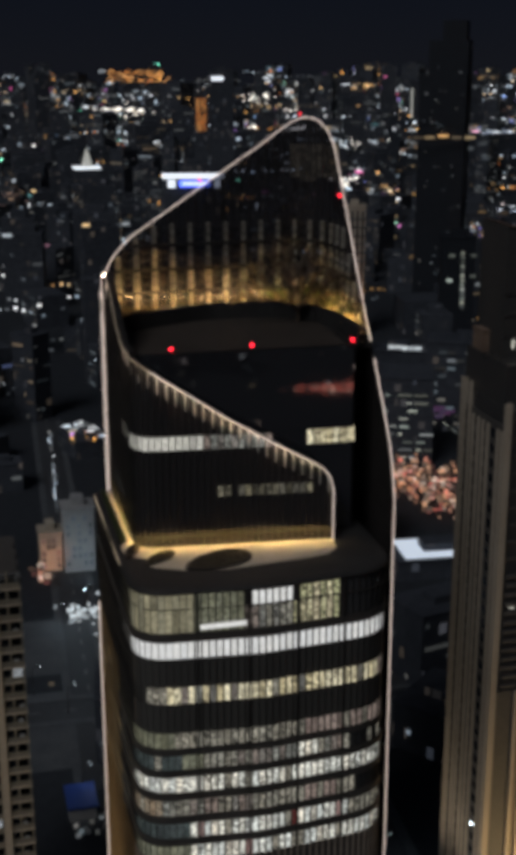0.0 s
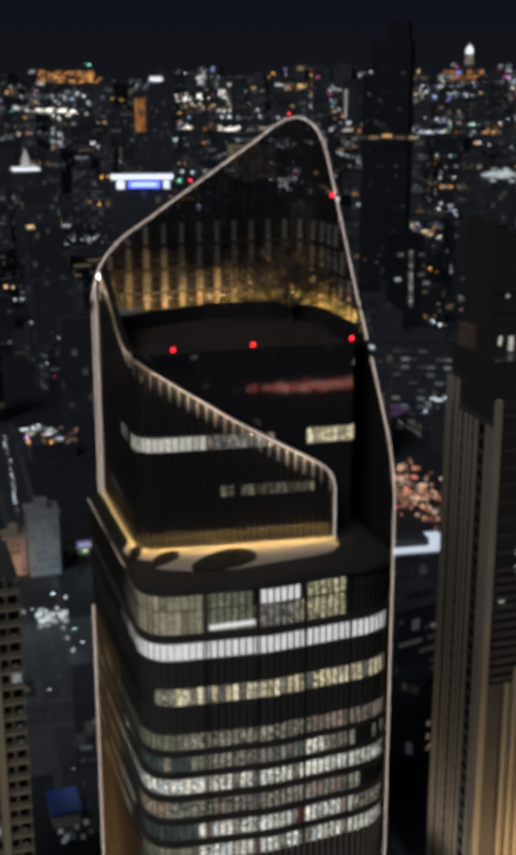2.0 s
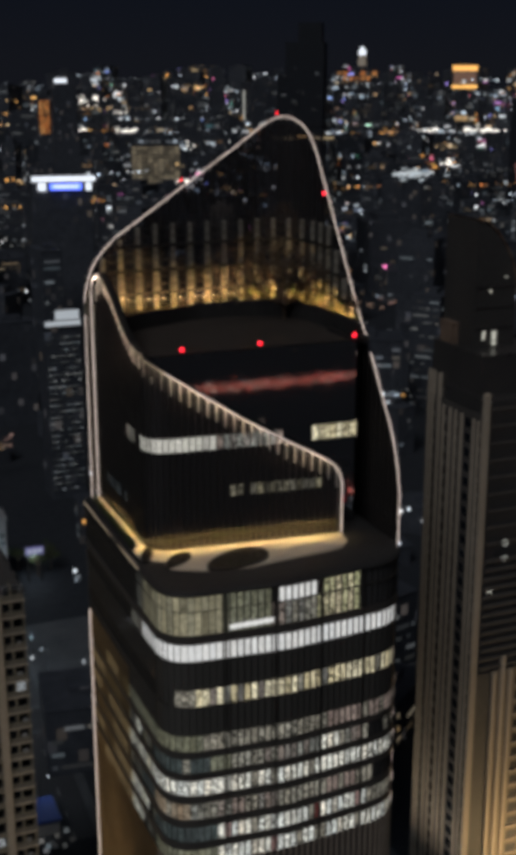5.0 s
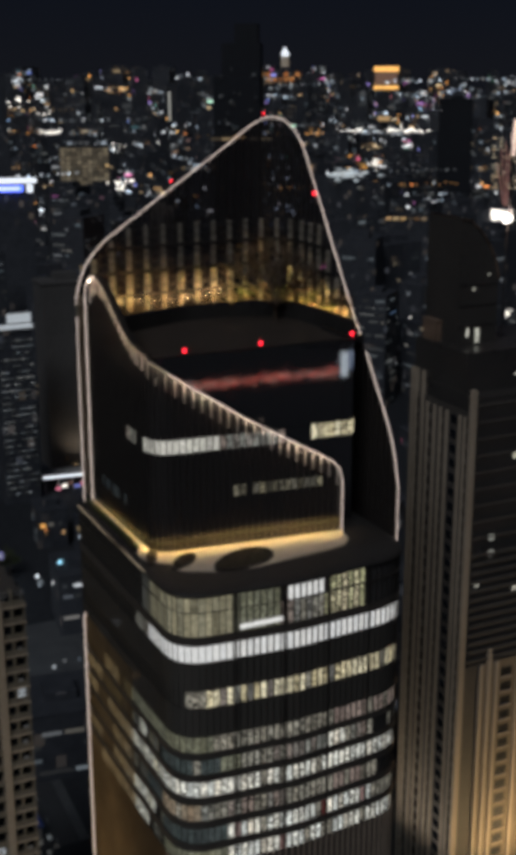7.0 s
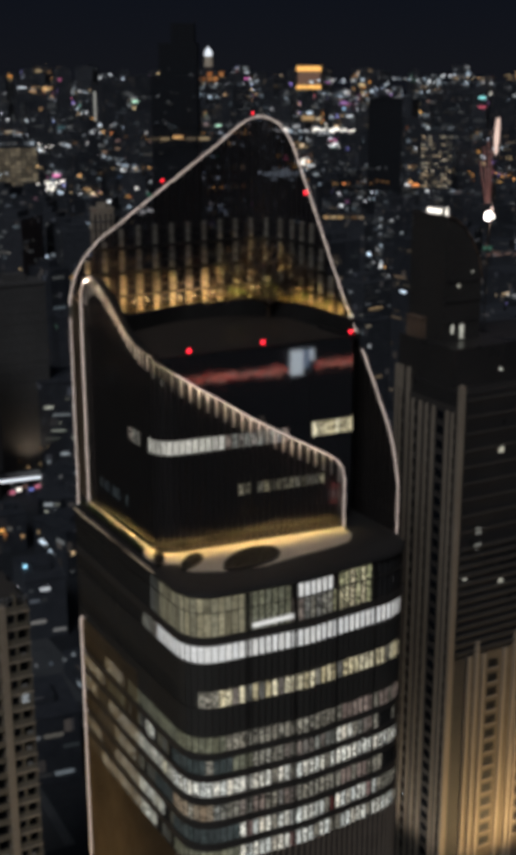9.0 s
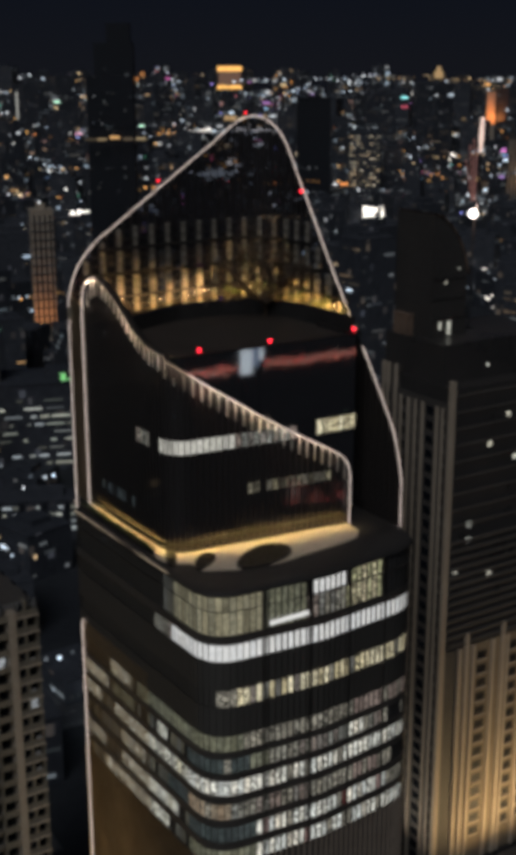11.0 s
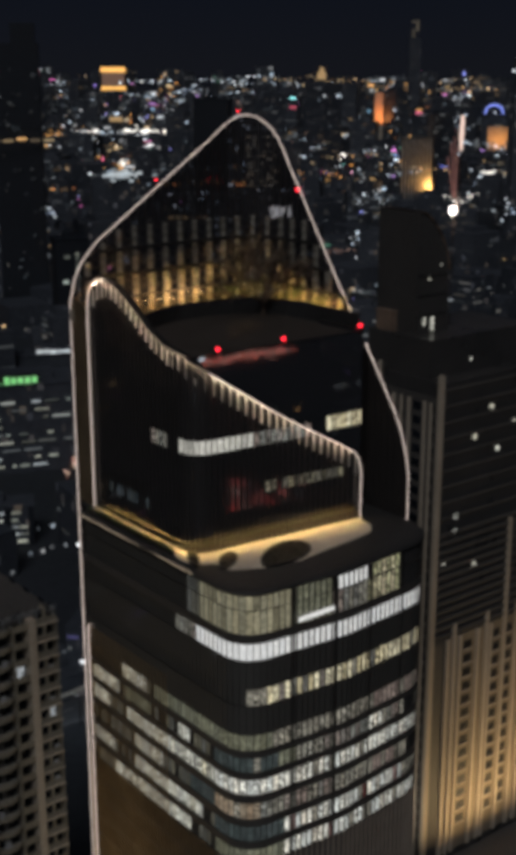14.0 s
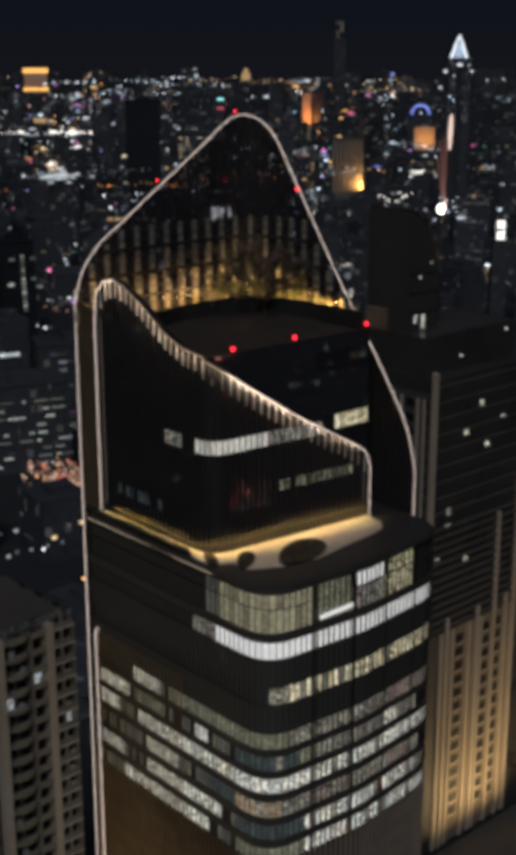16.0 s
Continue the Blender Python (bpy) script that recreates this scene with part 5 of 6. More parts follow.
for a_lo, a_hi, r_lo, r_hi, cell in ((-6, 64, 235, 700, 36), (-6, 64, 700, 1600, 52), (-6, 62, 1600, 4400, 95), (64, 354, 235, 1500, 75)):
    r = r_lo
    while r < r_hi:
        n = max(1, int(r * radians(a_hi - a_lo) / cell))
        for k in range(n):
            a = radians(a_lo + (k + rng.uniform(0.1, 0.9)) * (a_hi - a_lo) / n)
            d = r + rng.uniform(0, cell * 0.8)
            x, y = d * math.sin(a), d * math.cos(a)
            if keep_clear(x, y) or rng.random() < 0.12:
                continue
            w, dp = rng.uniform(0.25, 0.62) * cell, rng.uniform(0.25, 0.62) * cell
            if d < 550:
                h = rng.uniform(6, 22)
            elif d < 1600:
                h = rng.choice((rng.uniform(8, 25), rng.uniform(15, 45), rng.uniform(30, 80)))
            else:
                h = rng.choice((rng.uniform(20, 50), rng.uniform(30, 80), rng.uniform(60, 135) if d < 3200 else rng.uniform(80, 152)))
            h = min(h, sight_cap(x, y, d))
            if h < 4:
                continue
            far_rows.append((x, y, w, dp, h, rng.choice((-8, 3, 14, 40)), d))
        r += cell
near_n = 0
for x, y, w, dp, h, turn, d in far_rows:
    low_house = d < 640 and -8 < math.degrees(math.atan2(x, y)) < 64
    if low_house:
        near_n += 1
        shape = ("low", "long low", "squat", "mid-rise")[0 if h < 9 else 2 if h < 14 else 3]
        b = thing("city_building", (x, y, 0), shape + " concrete city building with a few lit windows at night", "building", "low city buildings")
        part("wall", boxes((x - w / 2, x + w / 2, y - dp / 2, y + dp / 2, 0, h, turn, (x, y))), "city_concrete", b)
        part("roof", boxes((x - w / 2 - 0.2, x + w / 2 + 0.2, y - dp / 2 - 0.2, y + dp / 2 + 0.2, h, h + 0.5, turn, (x, y)), (x - w / 6, x + w / 4, y - dp / 5, y + dp / 6, h + 0.5, h + 2.6, turn, (x, y))), "city_concrete", b)
    else:
        box(far_bm, x - w / 2, x + w / 2, y - dp / 2, y + dp / 2, 0, h, turn, (x, y))
    if h > 30 and not low_house:
        box(far_bm, x - w / 4, x + w / 4, y - dp / 4, y + dp / 4, h, h + 4, turn, (x, y))
    c, s = math.cos(radians(turn)), math.sin(radians(turn))
    ux, uy = Vector((c, s, 0)), Vector((-s, c, 0))
    size = 0.55 + d / 1250
    kind = pick_kind(rng, d)
    busy = min(1.0, max(0.0, 0.42 + 2.2 * noise.noise((x * 0.006, y * 0.0024, 3.3))))
    lively = rng.random() ** 2 * busy * 1.4
    count = int((0.6 + busy * 2 + lively * 46) * (0.16 if d < 700 else 0.5 if d < 1600 else 1.65))
    for _ in range(count):
        if rng.random() < 0.25:
            kind = pick_kind(rng, d)
        z = min(h - 1.2, 2 + 3.3 * int(rng.random() * max(h / 3.3 - 1, 1)))
        q = rng.uniform(-0.45, 0.45)
        wide = size * rng.choice((0.7, 0.8, 1.0, 1.2, 2.6) if d > 700 else (0.5, 0.6, 0.8, 1.0))
        out = 0.25
        if rng.random() < 0.5:
            side = -1 if (-uy).dot(Vector((-x, -y, 0))) > 0 else 1
            cc = Vector((x, y, z)) + ux * (q * w) + uy * (side * (dp / 2 + out))
            light_quad(kind, cc, ux * wide, Vector((0, 0, size * 0.75)))
        else:
            side = -1 if (-ux).dot(Vector((-x, -y, 0))) > 0 else 1
            cc = Vector((x, y, z)) + uy * (q * dp) + ux * (side * (w / 2 + out))
            light_quad(kind, cc, uy * wide, Vector((0, 0, size * 0.75)))
    if rng.random() < 0.35:
        cc = Vector((x, y, h + 1.0)) + ux * rng.uniform(-0.4, 0.4) * w
        light_quad(rng.choice(("lights_white", "lights_warm", "lights_colour")), cc, ux * size * rng.choice((0.8, 1.2, 3.0)), Vector((0, 0, size * 0.8)))
# runs of lit windows, storey by storey, on the faces turned to the walk
rows_rng = random.Random(404)
for x, y, w, dp, h, turn, d in far_rows:
    if not -8 < math.degrees(math.atan2(x, y)) < 64:
        continue
    c, s = math.cos(radians(turn)), math.sin(radians(turn))
    ux, uy = Vector((c, s, 0)), Vector((-s, c, 0))
    pitch = 3.3 if d < 1600 else 5.0
    bay = 1.6 if d < 700 else 2.4 if d < 1600 else 4.0
    for axis, other, length, depth in ((ux, uy, w, dp), (uy, ux, dp, w)):
        side = -1 if (-other).dot(Vector((-x, -y, 0))) > 0 else 1
        share = rows_rng.random() ** 2.2 * (0.75 if d < 700 else 0.6 if d < 1600 else 0.4)
        tint = rows_rng.choice(("lights_rows", "lights_rows", "lights_dim", "lights_dim", "lights_row_warm"))
        tall = rows_rng.uniform(0.4, 0.75)
        z = 2.2
        while z < h - 1.5:
            u = -length / 2 + bay * 0.5
            while u < length / 2 - bay:
                n = rows_rng.choice((1, 1, 2, 3, 5))
                run = min(n * bay, length / 2 - u - 0.3)
                if rows_rng.random() < share and run > 0.5:
                    kind = tint if rows_rng.random() < 0.93 else pick_kind(rows_rng, d)
                    cc = Vector((x, y, z)) + axis * (u + run / 2) + other * (side * (depth / 2 + 0.12))
                    light_quad(kind, cc, axis * (run / 2 - 0.15), Vector((0, 0, tall if d < 1600 else tall * 1.5)))
                u += run + bay * rows_rng.choice((0.3, 1, 1, 2))
            z += pitch
city = part("city_blocks", far_bm, "city_concrete", kind="stuff", label="dark low and mid-rise city blocks at night")
tagged(city, category="buildings")
# lamp-lit streets and forecourts between the blocks: short strings of lamps
for _ in range(800):
    a, d = radians(rng.uniform(-6, 62)), 260 * math.exp(rng.random() ** 0.7 * 2.8)
    x, y = d * math.sin(a), d * math.cos(a)
    if d < 650 and rng.random() < 0.6:
        continue
    kind = rng.choice(("lights_white", "lights_white", "lights_warm", "lights_orange" if x < 900 else "lights_warm", "lights_white", "lights_dim"))
    way = radians(rng.choice((-8, 3, 14, 82, 93)) + rng.uniform(-4, 4))
    s = 0.45 + d / 1600
    z = 9 if d < 1200 else rng.uniform(15, 60) if d < 2600 else rng.uniform(60, 130)
    for k in range(rng.randint(2, 12)):
        px, py = x + math.cos(way) * k * s * 6 + rng.gauss(0, s), y + math.sin(way) * k * s * 6 + rng.gauss(0, s)
        if keep_clear(px, py):
            continue
        light_quad(kind, Vector((px, py, z + rng.uniform(-1, 1) * s)), Vector((s * rng.uniform(0.6, 1.4), 0, 0)), Vector((0, 0.3 * s, 0.8 * s)))
for _ in range(95):
    a, d = radians(rng.uniform(-4, 60)), 420 * math.exp(rng.random() ** 0.8 * 2.0)
    x, y = d * math.sin(a), d * math.cos(a)
    kind = rng.choice(("lights_bright", "lights_bright", "lights_cool", "lights_cool", "lights_cool", "lights_warm", "lights_orange", "lights_white", "panels_pink"))
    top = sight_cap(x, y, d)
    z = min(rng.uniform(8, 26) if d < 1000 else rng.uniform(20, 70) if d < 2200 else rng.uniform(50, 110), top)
    if keep_clear(x, y) or z < 5:
        continue
    s, spread = 0.35 + d / 1700, d * rng.uniform(0.005, 0.014)
    for k in range(rng.randint(8, 34)):
        light_quad(kind if rng.random() < 0.85 else pick_kind(rng, d), Vector((x + rng.gauss(0, spread), y + rng.uniform(-4, 4), z + rng.gauss(0, spread * 0.28))), Vector((s * rng.choice((0.5, 0.8, 1.2, 2.4)), 0, 0)), Vector((0, 0, s * rng.uniform(0.4, 0.9))))
# lamps and windows of the city behind, which the glass mirrors
for _ in range(2500):
    a, d = radians(rng.uniform(64, 354)), 250 * math.exp(rng.random() * 1.7)
    x, y = d * math.sin(a), d * math.cos(a)
    if not keep_clear(x, y):
        light_quad(pick_kind(rng, d), Vector((x, y, rng.uniform(6, 25))), Vector((rng.uniform(0.6, 1.6), 0, 0)), Vector((0, 0.2, rng.uniform(0.5, 1.1))))
# the busy avenue behind with its tail lights
for _ in range(1100):
    f = rng.random()
    x, y = AVENUE[0][0] + (AVENUE[1][0] - AVENUE[0][0]) * f + rng.gauss(0, 7), AVENUE[0][1] + (AVENUE[1][1] - AVENUE[0][1]) * f + rng.gauss(0, 4)
    light_quad("lights_white" if rng.random() < 0.06 else "lights_tail", Vector((x, y, 1.2)), Vector((0.8, 0, 0)), Vector((0, 0.3, 0.5)))


def lights_mesh(name, kind, rows, label):
    verts, faces = [], []
    for c, u, v in rows:
        n = u.cross(v).normalized() * 0.1
        i = len(verts)
        verts += [c - u - v, c + u - v, c + u + v, c - u + v, c - n * 1.5]
        faces += [(i, i + 1, i + 2, i + 3), (i + 1, i, i + 4), (i + 3, i + 2, i + 4), (i, i + 3, i + 4), (i + 2, i + 1, i + 4)]
    me = bpy.data.meshes.new(name)
    me.from_pydata([tuple(p * U) for p in verts], [], faces)
    me.materials.append(M[kind])
    return tagged(new(name, me), label, "city lights", kind="stuff")


# ---- landmarks of the skyline ----
def block(name, x, y, w, d, h, label, mat="city_concrete", turn=0.0, group=""):
    t = thing(name, (x, y, 0), label, "building", group)
    part("wall", boxes((x - w / 2, x + w / 2, y - d / 2, y + d / 2, 0, h, turn, (x, y))), mat, t)
    part("roof", boxes((x - w / 2 - 0.4, x + w / 2 + 0.4, y - d / 2 - 0.4, y + d / 2 + 0.4, h, h + 1.0, turn, (x, y)), (x - w / 5, x + w / 5, y - d / 5, y + d / 5, h + 1.0, h + 4, turn, (x, y))), mat, t)
    return t


lamp_paint("billboard_dim", (0.5, 0.65, 1.0), 1.2, False)
lamp_paint("billboard_white", (0.8, 0.9, 1.0), 3.5, False)
city_lights("lights_shop", [(1.0, 0.1, 0.1), (1.0, 0.75, 0.65), (1.0, 0.06, 0.08), (1.0, 0.2, 0.15)], 7.0, 1.3, 0.1)
lamp_paint("mast_pink", (1.0, 0.72, 0.6), 0.9, False)
lamp_paint("mast_red", (1.0, 0.3, 0.2), 0.16, False)
lamp_paint("sign_white", (0.86, 0.92, 1.0), 1.1, False)
lamp_paint("sign_blue", (0.08, 0.16, 1.0), 2.6, False)
lamp_paint("sign_orange", (1.0, 0.5, 0.1), 1.2, False)
lamp_paint("sign_amber", (1.0, 0.6, 0.2), 0.35, False)
lamp_paint("facade_brown", (1.0, 0.36, 0.08), 0.10, False)
lamp_paint("sign_green", (0.3, 1.0, 0.3), 0.55, False)
lamp_paint("facade_cream", (1.0, 0.8, 0.55), 0.12, False)
lamp_paint("facade_pale", (0.95, 0.95, 0.85), 0.3, False)
lamp_paint("screen_violet", (0.3, 0.26, 0.85), 0.22, False)
lamp_paint("sign_blue_soft", (0.22, 0.3, 1.0), 1.0, False)
city_lights("lights_row_bright", [(1.0, 0.8, 0.5), (1.0, 0.9, 0.7), (1.0, 0.7, 0.4)], 0.6, 1.6, 0.08)
lamp_paint("crown_glow", (0.5, 0.66, 1.0), 0.55, False)
lamp_paint("parapet_glow", (0.85, 0.93, 1.0), 0.4, False)
surface("blank_wall", (0.07, 0.068, 0.066), (0.12, 0.115, 0.11), 0.8, scale=0.06, fine=0.8, bump=0.03)
surface("blue_roof", (0.02, 0.05, 0.22), (0.035, 0.08, 0.32), 0.6, scale=0.2, fine=2.0)
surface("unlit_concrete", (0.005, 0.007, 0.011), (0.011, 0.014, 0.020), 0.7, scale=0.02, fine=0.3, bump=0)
lamp_paint("roof_glow", (0.75, 0.85, 1.0), 0.7, False)
lamp_paint("flood_white", (1.0, 0.93, 0.85), 6.0, False)

b = block("office_block", 127, 652, 30, 20, 100, "dark office block with a white and blue rooftop sign", turn=-12)
part("sign", boxes((112, 144, 640.5, 641.5, 101.6, 104.2, -12, (127, 652)), (115, 119, 640, 641, 97, 101, -12, (127, 652)), (139, 142, 640, 641, 97, 101, -12, (127, 652))), "sign_white", b, "white rooftop sign frame")
part("sign_panel", boxes((121, 137, 640, 641, 97.5, 100.5, -12, (127, 652))), "sign_blue", b, "blue glowing sign panel")
for k in range(6):
    part("sign_bar", boxes((123.0 + k * 2.1, 124.5 + k * 2.1, 639.6, 639.9, 98.3, 99.9, -12, (127, 652))), "sign_white", b)
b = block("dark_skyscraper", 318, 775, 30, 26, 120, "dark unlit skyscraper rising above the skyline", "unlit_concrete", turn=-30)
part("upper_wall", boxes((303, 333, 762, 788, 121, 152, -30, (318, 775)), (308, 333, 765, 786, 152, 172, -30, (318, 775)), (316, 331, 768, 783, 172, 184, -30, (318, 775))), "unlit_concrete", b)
for (k, dx), zz in zip(enumerate((-27, -20, -12, -4, 4)), (113, 113, 114, 113, 113)):
    light_quad("lights_warm", Vector((322 + dx, 752 - dx * 0.35, zz)), Vector((3.0, -1.1, 0)), Vector((0, 0, 0.8)))
lit_specks = [(rng.uniform(-14, 14), rng.uniform(15, 165)) for _ in range(46)]
for dx, zz in lit_specks:
    light_quad("lights_dim", Vector((318 + dx * 0.86 - 6.8, 775 - dx * 0.5 - 12.6, zz)), Vector((0.5, -0.3, 0)), Vector((0, 0, 0.5)))
b = block("slim_tower", 274, 1246, 24, 18, 150, "slim dark tower with a lit top sign", turn=-10)
part("sign", boxes((264, 276, 1235.5, 1236.5, 141, 145, -10, (274, 1246))), "sign_white", b)


def lit_grid(kind, x, y, w, depth, turn, z0, z1, cols, rows, share=1.0, gap=0.12, gapv=None):
    """Lit panes or glowing wall panels in rows and columns on the front of a block at x, y that is depth deep."""
    c, s = math.cos(radians(turn)), math.sin(radians(turn))
    for i in range(cols):
        for j in range(rows):
            if rng.random() < share:
                u = (i + 0.5) / cols * w - w / 2
                v = -depth / 2 - 0.6
                light_quad(kind, Vector((x + u * c - v * s, y + u * s + v * c, z0 + (j + 0.5) * (z1 - z0) / rows)), Vector((c, s, 0)) * (w / cols * (0.5 - gap)), Vector((0, 0, (z1 - z0) / rows * (0.5 - (gap if gapv is None else gapv)))))


# glowing panels stand in for the orange floodlight on its face
block("orange_lit_tower", 258, 1268, 14, 12, 128, "tower with orange glowing panels in place of a floodlit face", turn=-10)
lit_grid("panels_orange", 258, 1268, 10, 12, -10, 92, 124, 4, 12, 0.9, 0.02)
# cream light on the walls is put in as a grid of glowing panels
block("cream_block", 458, 1540, 62, 30, 62, "broad building under a dark roof, its cream lighting made of glowing panels", turn=-16)
lit_grid("panels_cream", 458, 1540, 60, 30, -16, 14, 60, 9, 9, 1.0, 0.05)
lit_grid("lights_white", 458, 1540, 56, 30, -16, 63, 68, 8, 1, 0.5)
b = block("spired_tower", 1560, 3160, 22, 22, 150, "far tower with a glowing white spire", turn=-25)
bm = bmesh.new()
tube(bm, [(1560, 3160, 178), (1560, 3160, 184), (1560, 3160, 192), (1560, 3160, 202)], [9, 11, 8, 1], 10)
part("spire", bm, "sign_white", b, "glowing white spire")
# the shaft glows by itself in place of light cast on it
bm = bmesh.new()
tube(bm, [(1560, 3160, 150), (1560, 3160, 178)], [12, 9], 10)
part("shaft", bm, "facade_cream", b)
lit_grid("panels_orange", 1540, 3150, 110, 24, -25, 112, 138, 7, 2, 0.6)
b = block("banded_tower", 2174, 3640, 84, 50, 150, "far tower with glowing orange bands", turn=-31)
part("band", boxes((2134, 2214, 3613, 3614.6, 134, 150, -31, (2174, 3640))), "sign_orange", b)
part("band", boxes((2134, 2214, 3613, 3614.6, 78, 90, -31, (2174, 3640))), "sign_orange", b)
# brown light on this wall is given as its own emission
part("lit_wall", boxes((2138, 2210, 3613.4, 3615, 91, 133, -31, (2174, 3640))), "facade_brown", b, "brown wall between the bands, its dim light given as a glow")
b = block("yellow_sign_block", 1793, 3020, 44, 24, 16, "block with a yellow rooftop sign", turn=-31)
part("sign", boxes((1776, 1810, 3005.5, 3007, 9, 22, -31, (1793, 3020))), "sign_amber", b)
b = block("crowned_tower", 858, 812, 21, 21, 164, "tower with a blue-white pointed lit crown", turn=-44)
for k in range(4):
    a = radians(k * 90 + 1)
    bm = bmesh.new()
    tube(bm, [(858 + 10 * math.cos(a), 812 + 10 * math.sin(a), 164.5), (858 + 5 * math.cos(a), 812 + 5 * math.sin(a), 176), (858, 812, 185)], 0.9, 6)
    part("crown_rib", bm, "sign_white", b, "blue-white lit crown rib")
bm = bmesh.new()
tube(bm, [(858, 812, 164.2), (858, 812, 170), (858, 812, 178)], [7, 4.5, 1.5], 6)
part("crown_core", bm, "crown_glow", b)
for k in range(4):
    a = radians(k * 90 + 46)
    part("shoulder", boxes((858 + 11 * math.cos(a) - 2.5, 858 + 11 * math.cos(a) + 2.5, 812 + 11 * math.sin(a) - 2.5, 812 + 11 * math.sin(a) + 2.5, 0, 158 - 6 * (k % 2))), "city_concrete", b)
    part("shoulder_lamp", boxes((858 + 11 * math.cos(a) - 1.6, 858 + 11 * math.cos(a) + 1.6, 812 + 11 * math.sin(a) - 1.6, 812 + 11 * math.sin(a) + 1.6, 158 - 6 * (k % 2), 160 - 6 * (k % 2))), "sign_white", b, "white lit shoulder lamp")
lit_grid("lights_cool", 858, 812, 20, 21, -44, 120, 163, 6, 14, 0.12, 0.22)
lit_grid("lights_dim", 858, 812, 20, 21, -44, 100, 164, 8, 22, 0.5, 0.2)
def floodlight(x, y, z, tx, ty, tz, energy, color):
    """A floodlight on a mast, aimed at a facade or a yard."""
    f = thing("facade_floodlight", (x, y, z), "floodlight washing a building front or a yard", "floodlight", "facade floodlights")
    part("housing", boxes((x - 0.6, x + 0.6, y - 0.5, y + 0.5, z - 1.0, z - 0.3)), "dark_metal", f)
    part("mast", boxes((x - 0.15, x + 0.15, y - 0.15, y + 0.15, 0, z - 1.0)), "dark_metal", f)
    sp = new("facade_flood", bpy.data.lights.new("facade_flood", "SPOT"))
    sp.data.energy, sp.data.color, sp.data.spot_size, sp.data.spot_blend, sp.data.shadow_soft_size = energy, color, radians(120), 1.0, 0.5
    sp.matrix_world = look((x * U, y * U, z * U), (tx * U, ty * U, tz * U))


ORANGE = (1.0, 0.42, 0.1)
b = block("orange_slab", 1045, 1134, 38, 18, 72, "slab with an orange floodlit front", "dark_render", turn=-44)
for k in range(9):
    part("pier", boxes((1027.4 + k * 4.2, 1028.4 + k * 4.2, 1124.2, 1125, 0, 71, -44, (1045, 1134))), "grey_render", b)
floodlight(1050, 1108, 11, 1044, 1122, 26, 300000, (1.0, 0.5, 0.14))
block("orange_block", 1453, 1622, 26, 20, 112, "far building with an orange floodlit face", "beige_render", turn=-43)
floodlight(1436, 1596, 60, 1447, 1614, 88, 150000, (1.0, 0.3, 0.07))
block("orange_lit_slab", 1556, 1452, 34, 16, 58, "slab with an orange floodlit front", "beige_render", turn=-46)
floodlight(1536, 1430, 24, 1549, 1444, 44, 80000, ORANGE)
b = thing("arched_sign", (1581, 1484, 76), "glowing blue arched rooftop sign", "sign")
bm = bmesh.new()
tube(bm, [(1581 + 15 * math.cos(a * math.pi / 10) * 0.72, 1484 - 15 * math.cos(a * math.pi / 10) * 0.69, 78 + 15 * math.sin(a * math.pi / 10)) for a in range(11)], 2.0, 6)
part("arch", bm, "sign_blue_soft", b)
block("arch_block", 1588, 1492, 40, 16, 74, "dark block under a blue arched sign", turn=-46)
b = block("golden_tower", 2690, 3197, 44, 30, 120, "far tower with a golden lit top", turn=-40)
part("lit_top", boxes((2676, 2704, 3180, 3190, 112, 134, -40, (2690, 3197)), (2683, 2697, 3182, 3190, 134, 148, -40, (2690, 3197))), "sign_amber", b, "golden lit top")
b = block("warm_window_tower", 832, 1172, 36, 20, 84, "office tower with rows of warm lit windows", turn=-35)
lit_grid("lights_row_bright", 832, 1172, 34, 20, -35, 24, 82, 9, 14, 0.55, 0.06, 0.3)
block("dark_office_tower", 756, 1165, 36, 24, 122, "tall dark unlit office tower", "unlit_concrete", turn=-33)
GX, GY = 163.4, 477.5
GC, GS = math.cos(radians(-20)), math.sin(radians(-20))
block("green_sign_block", GX - 9 * GC, GY - 9 * GS, 78, 24, 36, "office block with rows of greenish lit windows and a green sign", turn=-20)
b = thing("green_sign", (GX - 10, GY - 8, 37), "glowing green rooftop sign", "sign")
part("frame", boxes((GX - 20, GX, GY - 12.1, GY - 11.8, 36.9, 40.6, -20, (GX, GY))), "dark_metal", b)
for k, (low, high) in enumerate(((37.3, 40.3), (37.3, 38.1), (37.2, 40.2), (37.3, 39.8), (37.3, 39.8), (37.2, 39.8), (37.3, 39.8))):
    part("letter_bar", boxes((GX - 19.6 + k * 2.75, GX - 17.4 + k * 2.75 - 1.1 * (k == 1), GY - 12.8, GY - 12.2, low, high, -20, (GX, GY))), "sign_green", b, "glowing green bar")
office_rng = random.Random(31)
for j in range(10):
    z, u = 3.2 + 3.3 * j, -46.0
    while u < 27:
        run = office_rng.choice((1.8, 2.6, 4.0, 6.0, 7.5))
        if office_rng.random() < (0.62 if j < 9 else 0.3):
            light_quad("lights_office", Vector((GX + (u + run / 2) * GC + 12.7 * GS, GY + (u + run / 2) * GS - 12.7 * GC, z)), Vector((GC, GS, 0)) * (run / 2 - 0.2), Vector((0, 0, 0.42)))
        u += run + office_rng.choice((0.6, 1.2, 3.0))
# the low wing in front of it, its storeys lit behind dark piers
LX, LY = 104.5, 407.8
LC, LS = math.cos(radians(-27)), math.sin(radians(-27))
